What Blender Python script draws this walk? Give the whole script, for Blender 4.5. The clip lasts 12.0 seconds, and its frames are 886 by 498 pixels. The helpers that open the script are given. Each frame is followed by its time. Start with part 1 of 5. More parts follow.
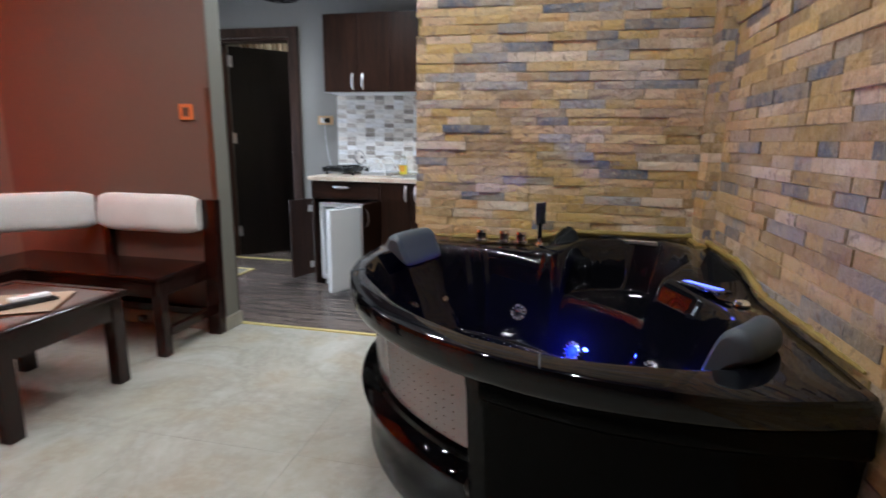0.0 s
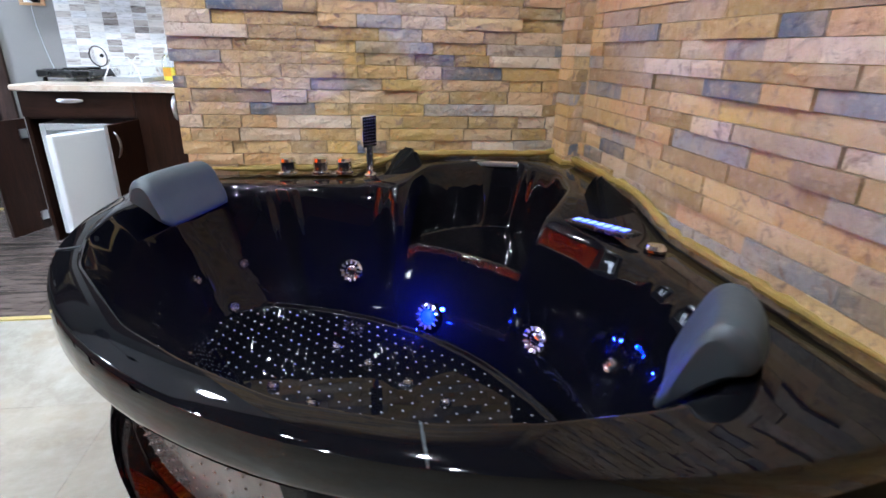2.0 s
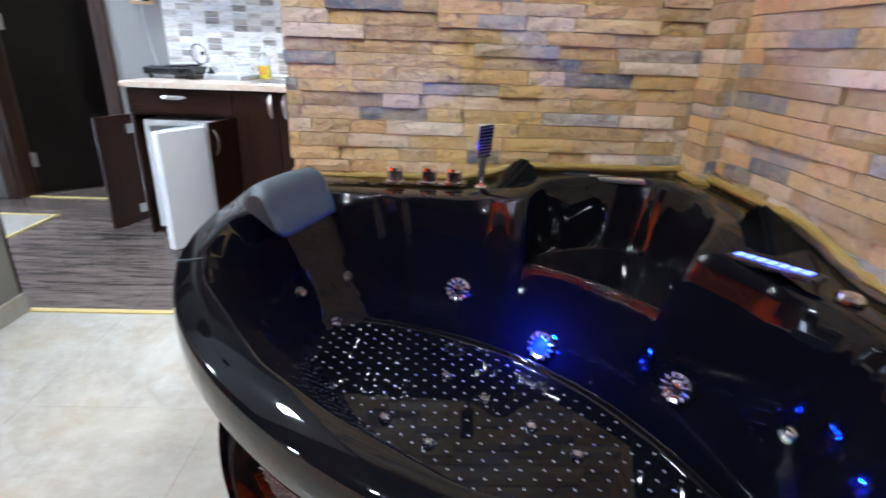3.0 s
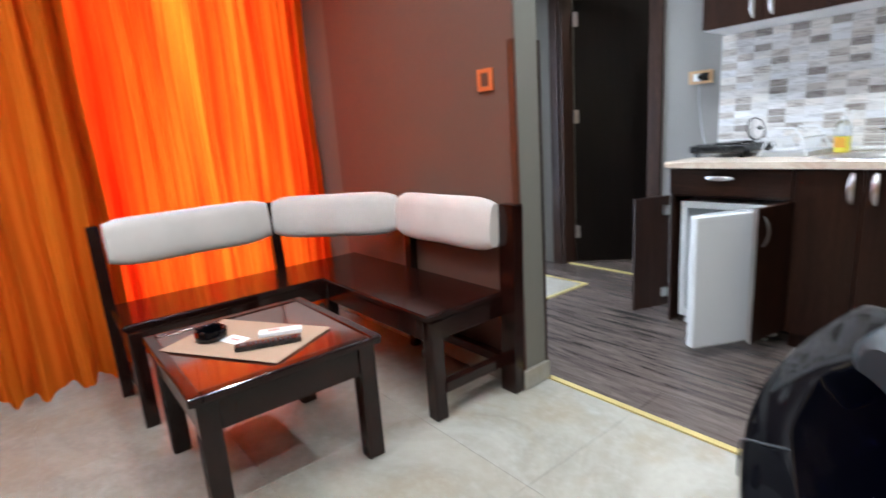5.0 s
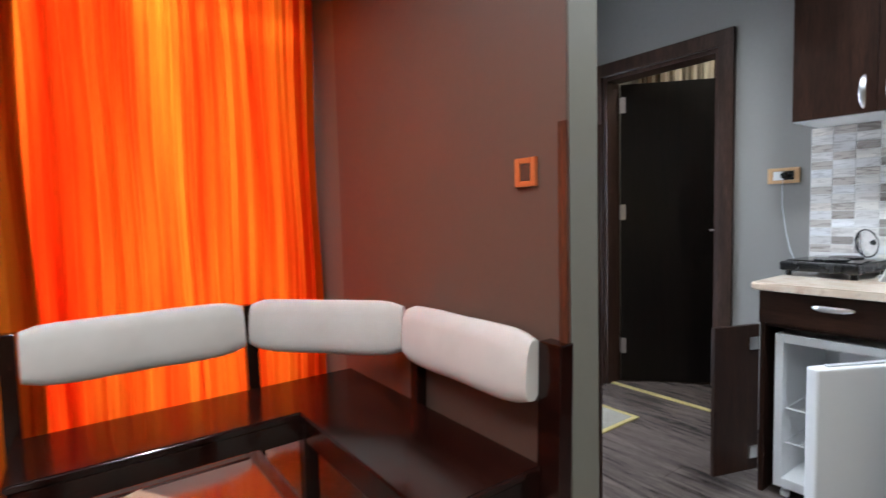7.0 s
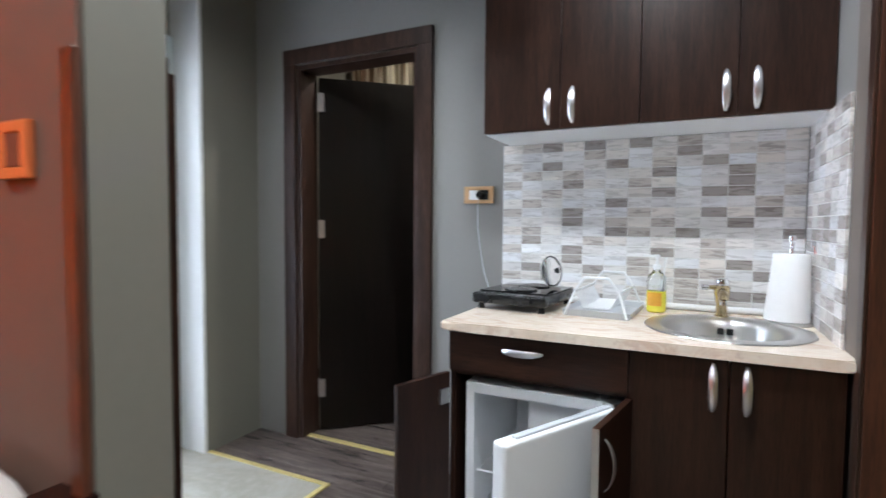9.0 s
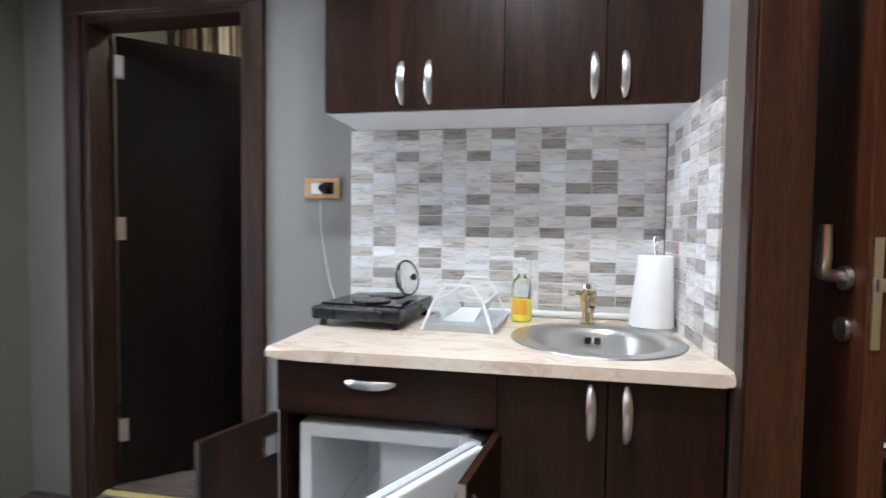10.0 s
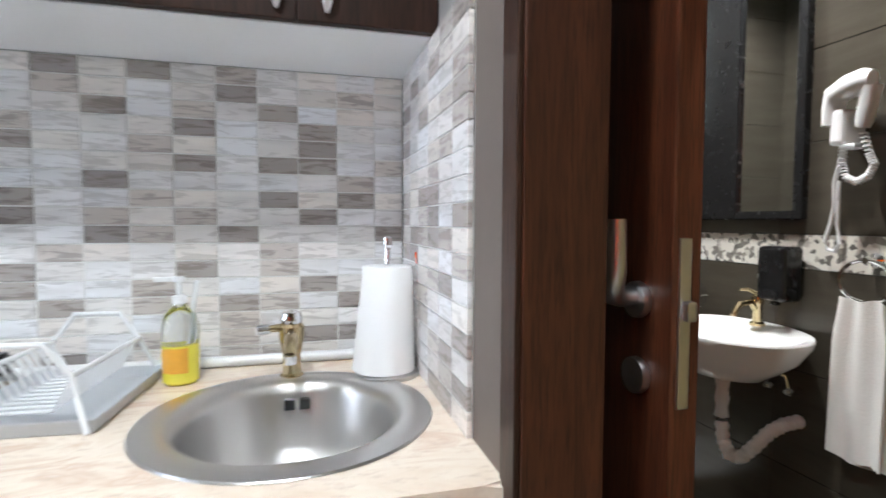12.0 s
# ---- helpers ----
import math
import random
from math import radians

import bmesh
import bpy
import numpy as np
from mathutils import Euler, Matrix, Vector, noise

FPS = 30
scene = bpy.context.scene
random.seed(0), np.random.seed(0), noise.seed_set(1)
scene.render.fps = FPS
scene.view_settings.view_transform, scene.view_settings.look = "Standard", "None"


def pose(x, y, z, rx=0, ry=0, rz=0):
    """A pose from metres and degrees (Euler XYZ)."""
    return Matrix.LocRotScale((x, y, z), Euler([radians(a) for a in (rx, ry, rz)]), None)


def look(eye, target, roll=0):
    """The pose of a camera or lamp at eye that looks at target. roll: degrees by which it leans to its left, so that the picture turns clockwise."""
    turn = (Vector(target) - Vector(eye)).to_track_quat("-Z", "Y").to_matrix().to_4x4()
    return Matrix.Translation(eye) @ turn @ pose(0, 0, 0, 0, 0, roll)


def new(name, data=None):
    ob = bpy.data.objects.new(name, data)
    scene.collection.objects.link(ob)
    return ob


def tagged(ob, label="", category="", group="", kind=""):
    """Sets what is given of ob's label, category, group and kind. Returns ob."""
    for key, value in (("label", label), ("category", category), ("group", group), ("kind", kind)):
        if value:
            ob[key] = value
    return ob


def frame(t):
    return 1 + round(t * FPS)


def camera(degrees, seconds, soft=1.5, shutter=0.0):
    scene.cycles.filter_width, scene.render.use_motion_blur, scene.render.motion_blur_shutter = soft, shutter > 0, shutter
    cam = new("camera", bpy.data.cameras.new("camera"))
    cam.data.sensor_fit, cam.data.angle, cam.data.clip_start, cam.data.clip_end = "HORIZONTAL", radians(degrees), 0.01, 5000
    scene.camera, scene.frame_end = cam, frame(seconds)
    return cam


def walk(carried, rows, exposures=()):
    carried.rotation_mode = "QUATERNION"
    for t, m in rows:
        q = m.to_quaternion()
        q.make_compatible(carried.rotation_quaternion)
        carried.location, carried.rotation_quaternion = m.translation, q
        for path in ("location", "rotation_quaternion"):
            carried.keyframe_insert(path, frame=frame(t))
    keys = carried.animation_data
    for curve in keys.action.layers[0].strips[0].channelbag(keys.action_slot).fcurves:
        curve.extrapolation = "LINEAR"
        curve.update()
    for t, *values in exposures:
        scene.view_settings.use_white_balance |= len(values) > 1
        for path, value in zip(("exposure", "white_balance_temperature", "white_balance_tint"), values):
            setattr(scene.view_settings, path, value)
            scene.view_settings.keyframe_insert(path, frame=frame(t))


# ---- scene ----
cam = camera(81.3, 12.0, shutter=0.5)
PATH = [
    (0, (1.286, 1.017, 1.146), (0.871, 2.931, 0.738), 0.8),
    (0.5, (1.319, 1.223, 1.119), (1.126, 3.149, 0.615), 1.1),
    (1, (1.351, 1.412, 1.095), (1.318, 3.321, 0.501), 0.9),
    (1.5, (1.324, 1.539, 1.08), (1.453, 3.423, 0.422), 1.4),
    (2, (1.216, 1.671, 1.085), (1.494, 3.516, 0.365), 1.4),
    (2.5, (1.131, 1.751, 1.089), (1.383, 3.594, 0.354), 1.7),
    (2.7, (1.098, 1.78, 1.084), (1.298, 3.633, 0.358), 1.9),
    (4.3, (0.858, 2.052, 1.164), (-0.161, 3.644, 0.51), -2.1),
    (4.5, (0.823, 2.084, 1.113), (-0.381, 3.574, 0.538), -3.2),
    (5, (0.78, 2.142, 1.09), (-0.754, 3.35, 0.657), -4.1),
    (5.5, (0.728, 2.168, 1.114), (-0.967, 3.181, 0.797), -3.8),
    (6, (0.633, 2.239, 1.111), (-1.123, 3.174, 0.91), -3.2),
    (6.5, (0.444, 2.392, 1.155), (-1.279, 3.393, 0.985), -2.4),
    (7, (0.328, 2.524, 1.174), (-1.285, 3.7, 1.036), -1.5),
    (7.2, (0.3, 2.597, 1.189), (-1.273, 3.824, 1.045), -1.4),
    (8.8, (0.158, 3.169, 1.17), (-0.819, 4.912, 1.088), 0.5),
    (9, (0.133, 3.23, 1.185), (-0.743, 5.025, 1.087), 0.4),
    (9.5, (0.068, 3.383, 1.178), (-0.538, 5.287, 1.084), 0.6),
    (10, (0.066, 3.553, 1.175), (-0.301, 5.517, 1.089), 0.7),
    (10.5, (0.12, 3.811, 1.189), (-0.047, 5.801, 1.089), 0.2),
    (11, (0.184, 3.947, 1.193), (0.232, 5.944, 1.087), 0.2),
    (11.5, (0.224, 4.046, 1.187), (0.477, 6.028, 1.093), 0.2),
    (12, (0.253, 4.157, 1.184), (0.765, 6.088, 1.083), 0.2),
]
EXPOSURES = [(0, -0.15, 6100, 10), (0.7, -0.05, 6000, 10), (1.5, 0.45, 5900, 10), (2.5, 0.55, 5700, 11), (4.5, 0.38, 5900, 10), (5.0, 0.25, 6000, 10), (5.5, 0.12, 6200, 10), (6.5, -0.08, 6150, 10), (9.0, 0.0, 6200, 10), (12.0, 0.0, 6350, 10)]
walk(cam, [(t, look(eye, target, roll)) for t, eye, target, roll in PATH], EXPOSURES)

# ---- light ----
world = bpy.data.worlds.new("sky")
scene.world = world
world.use_nodes = True
wn = world.node_tree.nodes
sky = wn.new("ShaderNodeTexSky")
sky.sky_type = "NISHITA"
sky.sun_disc = False
sky.sun_elevation, sky.sun_rotation = radians(38), radians(250)
world.node_tree.links.new(sky.outputs[0], wn["Background"].inputs[0])
wn["Background"].inputs[1].default_value = 0.12
scene.view_settings.exposure = 0.0


def lamp(name, kind, m, energy, color=(1, 1, 1), **kw):
    data = bpy.data.lights.new(name, kind)
    data.energy, data.color = energy, color
    for k, v in kw.items():
        setattr(data, k, v)
    ob = new(name, data)
    ob.matrix_world = m
    return ob


lamp("sun", "SUN", look((-8, -3, 7), (0, 0, 0)), 2.5, (1, 0.95, 0.88), angle=radians(0.5))
lamp("window_light", "AREA", look((-2.62, 1.65, 1.35), (0, 1.65, 1.35)), 50, (0.9, 0.95, 1.0), shape="RECTANGLE", size=3.75, size_y=2.3)
lamp("balcony_light", "AREA", look((-2.5, 4.5, 1.1), (0, 4.6, 1.0)), 30, (0.72, 0.82, 1.0), shape="RECTANGLE", size=0.8, size_y=1.9)
SPOTS = [(1.25, 3.0), (1.25, 2.2), (0.35, 3.0), (0.35, 2.2), (-0.65, 2.9), (-0.65, 1.9), (-1.5, 1.6), (-1.5, 2.7), (0.35, 1.0)]
HALL_SPOTS = [(-0.05, 4.25), (-1.3, 4.4)]
BATH_SPOTS = [(1.25, 5.3), (1.35, 6.2)]
# added fill for the back room, brightens the striped curtain; no such lamp is known
BACK_FILL = [(-1.0, 6.1)]
for sx, sy in SPOTS:
    lamp("room_spot_light", "SPOT", pose(sx, sy, 2.635), 46, (0.94, 0.985, 1.0), spot_size=radians(140), spot_blend=0.7, shadow_soft_size=0.028)
for sx, sy in HALL_SPOTS:
    lamp("hall_spot_light", "SPOT", pose(sx, sy, 2.635), 165 if sx > -1 else 95, (0.91, 0.97, 1.0), spot_size=radians(140), spot_blend=0.7, shadow_soft_size=0.10)
for sx, sy in BATH_SPOTS:
    lamp("bath_spot_light", "SPOT", pose(sx, sy, 2.635), 135, (1.0, 1.0, 0.98), spot_size=radians(140), spot_blend=0.7, shadow_soft_size=0.035)
# invented point light under the back room's ceiling
for sx, sy in BACK_FILL:
    lamp("back_lamp_light", "POINT", pose(sx, sy, 2.56), 45, (1.0, 0.95, 0.85), shadow_soft_size=0.04)

# ---- materials ----


class Nodes:
    """A small wrapper that makes node trees shorter to write."""

    def __init__(self, name):
        self.mat = bpy.data.materials.new(name)
        self.mat.use_nodes = True
        self.t = self.mat.node_tree
        self.b = self.t.nodes["Principled BSDF"]

    def add(self, kind, props=None, **ins):
        n = self.t.nodes.new("ShaderNode" + kind)
        for k, v in (props or {}).items():
            setattr(n, k, v)
        for k, v in ins.items():
            self.put(n, k.replace("_", " "), v)
        return n

    def put(self, n, key, v):
        sock = n.inputs[int(key)] if key.isdigit() else n.inputs[key]
        if isinstance(v, bpy.types.NodeSocket):
            self.t.links.new(v, sock)
        else:
            sock.default_value = v

    def coords(self, scale=(1, 1, 1), obj=True):
        c = self.add("TexCoord")
        m = self.add("Mapping")
        self.t.links.new(c.outputs["Object" if obj else "Generated"], m.inputs[0])
        m.inputs["Scale"].default_value = scale
        return m.outputs[0]

    def noise(self, vec, scale, detail=4.0, rough=0.55, dist=0.0):
        return self.add("TexNoise", None, Vector=vec, Scale=scale, Detail=detail, Roughness=rough, Distortion=dist).outputs["Fac"]

    def ramp(self, fac, stops):
        r = self.add("ValToRGB", None, Fac=fac)
        e = r.color_ramp.elements
        while len(e) < len(stops):
            e.new(0.5)
        for el, (p, c) in zip(e, stops):
            el.position, el.color = p, (*c, 1) if len(c) == 3 else c
        return r.outputs[0]

    def mix(self, fac, a, b, blend="MIX"):
        m = self.add("Mix", {"data_type": "RGBA", "blend_type": blend})
        for i, v in ((0, fac), (6, a), (7, b)):
            if isinstance(v, bpy.types.NodeSocket):
                self.t.links.new(v, m.inputs[i])
            else:
                m.inputs[i].default_value = v if i == 0 else (*v, 1)
        return m.outputs[2]

    def bump(self, height, strength=0.2, dist=0.01):
        n = self.add("Bump", None, Height=height, Strength=strength, Distance=dist)
        self.put(self.b, "Normal", n.outputs[0])

    def set(self, **ins):
        for k, v in ins.items():
            k = k.replace("_", " ")
            if isinstance(v, tuple) and len(v) == 3:
                v = (*v, 1)
            self.put(self.b, k, v)
        return self.mat


def paint(name, color, rough=0.6, var=0.12, scale=2.0, bump=0.05, metal=0.0, coat=0.0):
    n = Nodes(name)
    v = n.coords()
    dark = tuple(c * (1 - var) for c in color)
    col = n.mix(n.ramp(n.noise(v, scale), [(0.3, (0, 0, 0)), (0.7, (1, 1, 1))]), dark, color)
    col = n.mix(n.noise(v, scale * 30, 2), col, tuple(min(1, c * (1 + var / 2)) for c in color))
    if bump:
        n.bump(n.noise(v, 140, 3), bump, 0.003)
    r = n.add("MapRange", None, Value=n.noise(v, scale * 4), To_Min=max(0.02, rough - 0.06), To_Max=rough + 0.08)
    return n.set(Base_Color=col, Roughness=r.outputs[0], Metallic=metal, Coat_Weight=coat)


def wood(name, a, b, rough=0.35, along=(1, 14, 14), coat=0.0, scale=2.0, vary=True):
    n = Nodes(name)
    v = n.coords(along)
    f = n.noise(v, scale, 6, 0.65, 0.6)
    g = n.noise(v, scale * 9, 3, 0.6)
    col = n.mix(n.ramp(f, [(0.35, (0, 0, 0)), (0.68, (1, 1, 1))]), a, b)
    col = n.mix(n.ramp(g, [(0.45, (0, 0, 0)), (0.75, (1, 1, 1))]), col, tuple(c * 0.55 for c in a))
    n.bump(g, 0.12, 0.002)
    r = n.add("MapRange", None, Value=f, To_Min=rough - 0.05, To_Max=rough + 0.1)
    return n.set(Base_Color=col, Roughness=r.outputs[0], Coat_Weight=coat, Coat_Roughness=0.08)


def metal(name, color, rough):
    n = Nodes(name)
    v = n.coords()
    r = n.add("MapRange", None, Value=n.noise(v, 12), To_Min=max(0.02, rough - 0.04), To_Max=rough + 0.05)
    return n.set(Base_Color=color, Metallic=1.0, Roughness=r.outputs[0])


def glow(name, color, strength):
    n = Nodes(name)
    return n.set(Base_Color=color, Emission_Color=color, Emission_Strength=strength)


def stone(name, island):
    n = Nodes(name)
    v = n.coords()
    g = n.add("NewGeometry")
    o = n.add("ObjectInfo")
    rnd = g.outputs["Random Per Island"] if island else o.outputs["Random"]
    base = n.ramp(rnd, [(0.0, (0.22, 0.145, 0.055)), (0.15, (0.50, 0.34, 0.11)), (0.33, (0.24, 0.155, 0.075)), (0.47, (0.56, 0.41, 0.20)), (0.60, (0.44, 0.26, 0.11)), (0.70, (0.60, 0.51, 0.41)), (0.80, (0.36, 0.25, 0.15)), (0.87, (0.30, 0.29, 0.29)), (0.94, (0.08, 0.10, 0.14))])
    world_v = n.add("VectorMath", {"operation": "ADD"})
    n.t.links.new(g.outputs["Position"], world_v.inputs[0])
    cx = n.add("CombineXYZ", None, X=rnd, Y=rnd, Z=rnd)
    sc = n.add("VectorMath", {"operation": "SCALE"})
    n.t.links.new(cx.outputs[0], sc.inputs[0])
    sc.inputs["Scale"].default_value = 40
    n.t.links.new(sc.outputs[0], world_v.inputs[1])
    p = world_v.outputs[0]
    veins = n.noise(p, 8, 6, 0.62, 0.9)
    col = n.mix(n.ramp(veins, [(0.42, (0, 0, 0)), (0.58, (1, 1, 1))]), base, (0.44, 0.33, 0.18))
    col = n.mix(0.38, base, col)
    fine = n.noise(p, 60, 5, 0.7)
    col = n.mix(n.ramp(fine, [(0.54, (0, 0, 0)), (0.72, (0.5, 0.5, 0.5))]), col, (0.60, 0.49, 0.35))
    col = n.mix(n.ramp(n.noise(g.outputs["Position"], 2.6, 4, 0.6), [(0.52, (0, 0, 0)), (0.70, (0.38, 0.38, 0.38))]), col, (0.44, 0.41, 0.41))
    col = n.mix(n.ramp(n.noise(g.outputs["Position"], 1.7, 3, 0.6, 0.4), [(0.56, (0, 0, 0)), (0.72, (0.5, 0.5, 0.5))]), col, (0.38, 0.26, 0.07))
    col = n.mix(n.ramp(n.noise(p, 28, 5, 0.7, 1.0), [(0.54, (0, 0, 0)), (0.68, (0.85, 0.85, 0.85))]), col, (0.17, 0.115, 0.085))
    col = n.mix(1.0, col, (1.14, 1.13, 1.06), "MULTIPLY")
    n.bump(n.noise(p, 20, 7, 0.7, 0.2), 1.0, 0.018)
    return n.set(Base_Color=col, Roughness=0.42, Specular_IOR_Level=0.5)


M = {}
M["grey_wall"] = paint("grey wall paint", (0.23, 0.22, 0.21), 0.55, 0.08, 1.5)
M["brown_wall"] = paint("brown wall paint", (0.13, 0.075, 0.055), 0.5, 0.1, 1.5)
M["taupe"] = paint("darker taupe strip", (0.15, 0.122, 0.105), 0.55, 0.08, 1.5)
M["olive_wall"] = paint("olive grey wall paint", (0.17, 0.16, 0.13), 0.55, 0.08, 1.5)
M["dark_ceiling"] = paint("dark brown ceiling paint", (0.10, 0.08, 0.07), 0.6, 0.1, 1.0)
M["white_paint"] = paint("white paint", (0.75, 0.75, 0.74), 0.6, 0.05, 1.0)
M["white_plastic"] = paint("white plastic", (0.78, 0.79, 0.8), 0.3, 0.04, 3, 0.0)
M["pvc"] = paint("grey white frame", (0.55, 0.6, 0.6), 0.35, 0.05, 3, 0.0)
M["black_acrylic"] = paint("black acrylic", (0.0025, 0.0025, 0.0035), -0.02, 0.3, 4, 0.0)
M["black_panel"] = paint("black side panel", (0.002, 0.002, 0.002), 0.16, 0.2, 3, 0.02)
M["black_acrylic"].node_tree.nodes["Principled BSDF"].inputs["Specular IOR Level"].default_value = 0.42
M["black_panel"].node_tree.nodes["Principled BSDF"].inputs["Specular IOR Level"].default_value = 0.15
M["black_plastic"] = paint("black plastic", (0.012, 0.012, 0.013), 0.25, 0.2, 8, 0.02)
M["rubber"] = paint("grey black rubber", (0.035, 0.045, 0.052), 0.5, 0.15, 20, 0.1)
M["chrome"] = metal("chrome", (0.85, 0.86, 0.88), 0.08)
M["steel"] = metal("brushed steel", (0.62, 0.61, 0.6), 0.31)
M["brass"] = metal("bronze gold metal", (0.62, 0.5, 0.3), 0.18)
M["dark_wood"] = wood("wenge veneer", (0.014, 0.005, 0.003), (0.040, 0.015, 0.008), 0.34, (14, 14, 1))
M["dark_wood_h"] = wood("wenge veneer level", (0.014, 0.005, 0.003), (0.040, 0.015, 0.008), 0.34, (1, 14, 14))
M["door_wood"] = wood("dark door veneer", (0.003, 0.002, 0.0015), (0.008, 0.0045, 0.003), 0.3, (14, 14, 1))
M["frame_wood"] = wood("door frame veneer", (0.022, 0.011, 0.008), (0.06, 0.029, 0.019), 0.32, (14, 14, 1))
M["red_wood"] = wood("reddish brown door veneer", (0.055, 0.016, 0.008), (0.14, 0.044, 0.02), 0.34, (14, 14, 1))
M["bench_wood"] = wood("lacquered dark wood", (0.007, 0.0022, 0.0016), (0.026, 0.006, 0.004), 0.16, (2, 9, 9), 0.2)
M["top_wood"] = wood("lacquered red brown top", (0.045, 0.009, 0.005), (0.13, 0.024, 0.011), 0.1, (2, 9, 9), 1.0)
M["orange_plastic"] = paint("copper orange plastic", (0.66, 0.17, 0.05), 0.35, 0.06, 8, 0.0)
M["yellow_metal"] = paint("gold strip", (0.62, 0.50, 0.20), 0.35, 0.1, 9, 0.0, metal=0.4)
M["towel"] = paint("white towel", (0.8, 0.79, 0.76), 0.9, 0.06, 9, 0.4)
M["paper"] = paint("white paper", (0.82, 0.82, 0.82), 0.85, 0.03, 9, 0.1)
M["brown_paper"] = paint("brown table mat", (0.36, 0.25, 0.17), 0.6, 0.08, 6, 0.02)
M["ceramic"] = paint("white ceramic", (0.82, 0.83, 0.82), 0.08, 0.02, 2, 0.0, coat=0.5)
M["mortar"] = paint("yellowish mortar", (0.26, 0.19, 0.07), 0.85, 0.3, 9, 0.4)
M["grout"] = paint("light grout", (0.72, 0.72, 0.70), 0.8, 0.1, 9, 0.1)
M["dark_grout"] = paint("dark grout", (0.10, 0.095, 0.085), 0.8, 0.1, 9, 0.1)
for k in ("dark_wood", "dark_wood_h", "door_wood", "frame_wood"):
    M[k].node_tree.nodes["Principled BSDF"].inputs["Specular IOR Level"].default_value = 0.28
M["mirror"] = metal("mirror", (0.9, 0.92, 0.92), 0.01)
M["stone"] = stone("split stone", False)
M["stone_far"] = stone("split stone joined", True)


def glass(name, color=(1, 1, 1), rough=0.02):
    n = Nodes(name)
    return n.set(Base_Color=color, Transmission_Weight=1.0, Roughness=rough, IOR=1.45)


M["glass"] = glass("clear glass")
M["clear_plastic"] = glass("clear plastic", (0.9, 0.95, 0.97), 0.08)
M["blue_glow"] = glow("blue lamp lens", (0.02, 0.05, 1.0), 1.6)
M["blue_glow"].node_tree.nodes["Principled BSDF"].inputs["Base Color"].default_value = (0.0, 0.0, 0.05, 1)
M["panel_glow"] = glow("blue lit panel", (0.12, 0.18, 1.0), 3.0)
M["spot_glow"] = glow("lit spotlight", (1.0, 0.95, 0.88), 30.0)
M["day_glow"] = glow("bright daylight outside", (0.85, 0.95, 1.0), 3.2)
# emission stands in for light falling on the white wall box, which is no lamp
M["cabinet_glow"] = glow("white box with added glow", (0.8, 0.95, 0.93), 0.9)


def make_cushion():
    n = Nodes("cream velour")
    v = n.coords()
    col = n.mix(n.noise(v, 7, 4), (0.55, 0.51, 0.46), (0.68, 0.63, 0.58))
    n.bump(n.noise(v, 220, 3), 0.35, 0.003)
    return n.set(Base_Color=col, Roughness=0.85, Sheen_Weight=0.4)


M["cushion"] = make_cushion()


def make_counter():
    n = Nodes("peach beige stone laminate")
    v = n.coords((1, 2.2, 1))
    f = n.noise(v, 5, 6, 0.6, 1.5)
    col = n.ramp(f, [(0.3, (0.72, 0.58, 0.46)), (0.5, (0.78, 0.68, 0.57)), (0.62, (0.66, 0.50, 0.39)), (0.75, (0.80, 0.72, 0.63))])
    col = n.mix(n.ramp(n.noise(v, 40, 3), [(0.55, (0, 0, 0)), (0.8, (1, 1, 1))]), col, (0.6, 0.47, 0.38))
    return n.set(Base_Color=col, Roughness=0.22)


M["counter"] = make_counter()


def make_splash(name, tones, streak):
    n = Nodes(name)
    o = n.add("ObjectInfo")
    g = n.add("NewGeometry")
    v = n.add("Mapping", None, Vector=g.outputs["Position"])
    v.inputs["Scale"].default_value = (1.5, 1.5, 9)
    off = n.add("CombineXYZ", None, X=o.outputs["Random"], Y=o.outputs["Random"], Z=o.outputs["Random"])
    s = n.add("VectorMath", {"operation": "SCALE"})
    n.t.links.new(off.outputs[0], s.inputs[0])
    s.inputs["Scale"].default_value = 25
    a = n.add("VectorMath", {"operation": "ADD"})
    n.t.links.new(v.outputs[0], a.inputs[0])
    n.t.links.new(s.outputs[0], a.inputs[1])
    grain = n.noise(a.outputs[0], 9, 5, 0.6, 0.8)
    tone = n.ramp(o.outputs["Random"], tones)
    tone = n.mix(n.ramp(n.noise(a.outputs[0], 2.5, 3, 0.5), [(0.4, (0, 0, 0)), (0.65, (0.5, 0.5, 0.5))]), tone, tuple(c * 0.72 for c in tones[-1][1]))
    line = n.ramp(grain, [(0.50, (0, 0, 0)), (0.60, (1, 1, 1))])
    col = n.mix(line, tone, n.mix(streak, tone, (0.16, 0.13, 0.12)))
    n.bump(grain, 0.05, 0.001)
    return n.set(Base_Color=col, Roughness=0.14)


M["splash"] = make_splash("pale wood look wall tile", [(0.0, (0.86, 0.88, 0.92)), (0.3, (0.78, 0.76, 0.75)), (0.5, (0.90, 0.90, 0.92)), (0.7, (0.80, 0.74, 0.69)), (0.85, (0.86, 0.83, 0.79)), (1.0, (0.76, 0.74, 0.73))], 0.3)
M["splash_mid"] = make_splash("mid grey wood look wall tile", [(0.0, (0.56, 0.51, 0.48)), (1.0, (0.66, 0.61, 0.57))], 0.5)
M["splash_dark"] = make_splash("dark grey wood look wall tile", [(0.0, (0.33, 0.30, 0.29)), (1.0, (0.44, 0.40, 0.37))], 0.6)


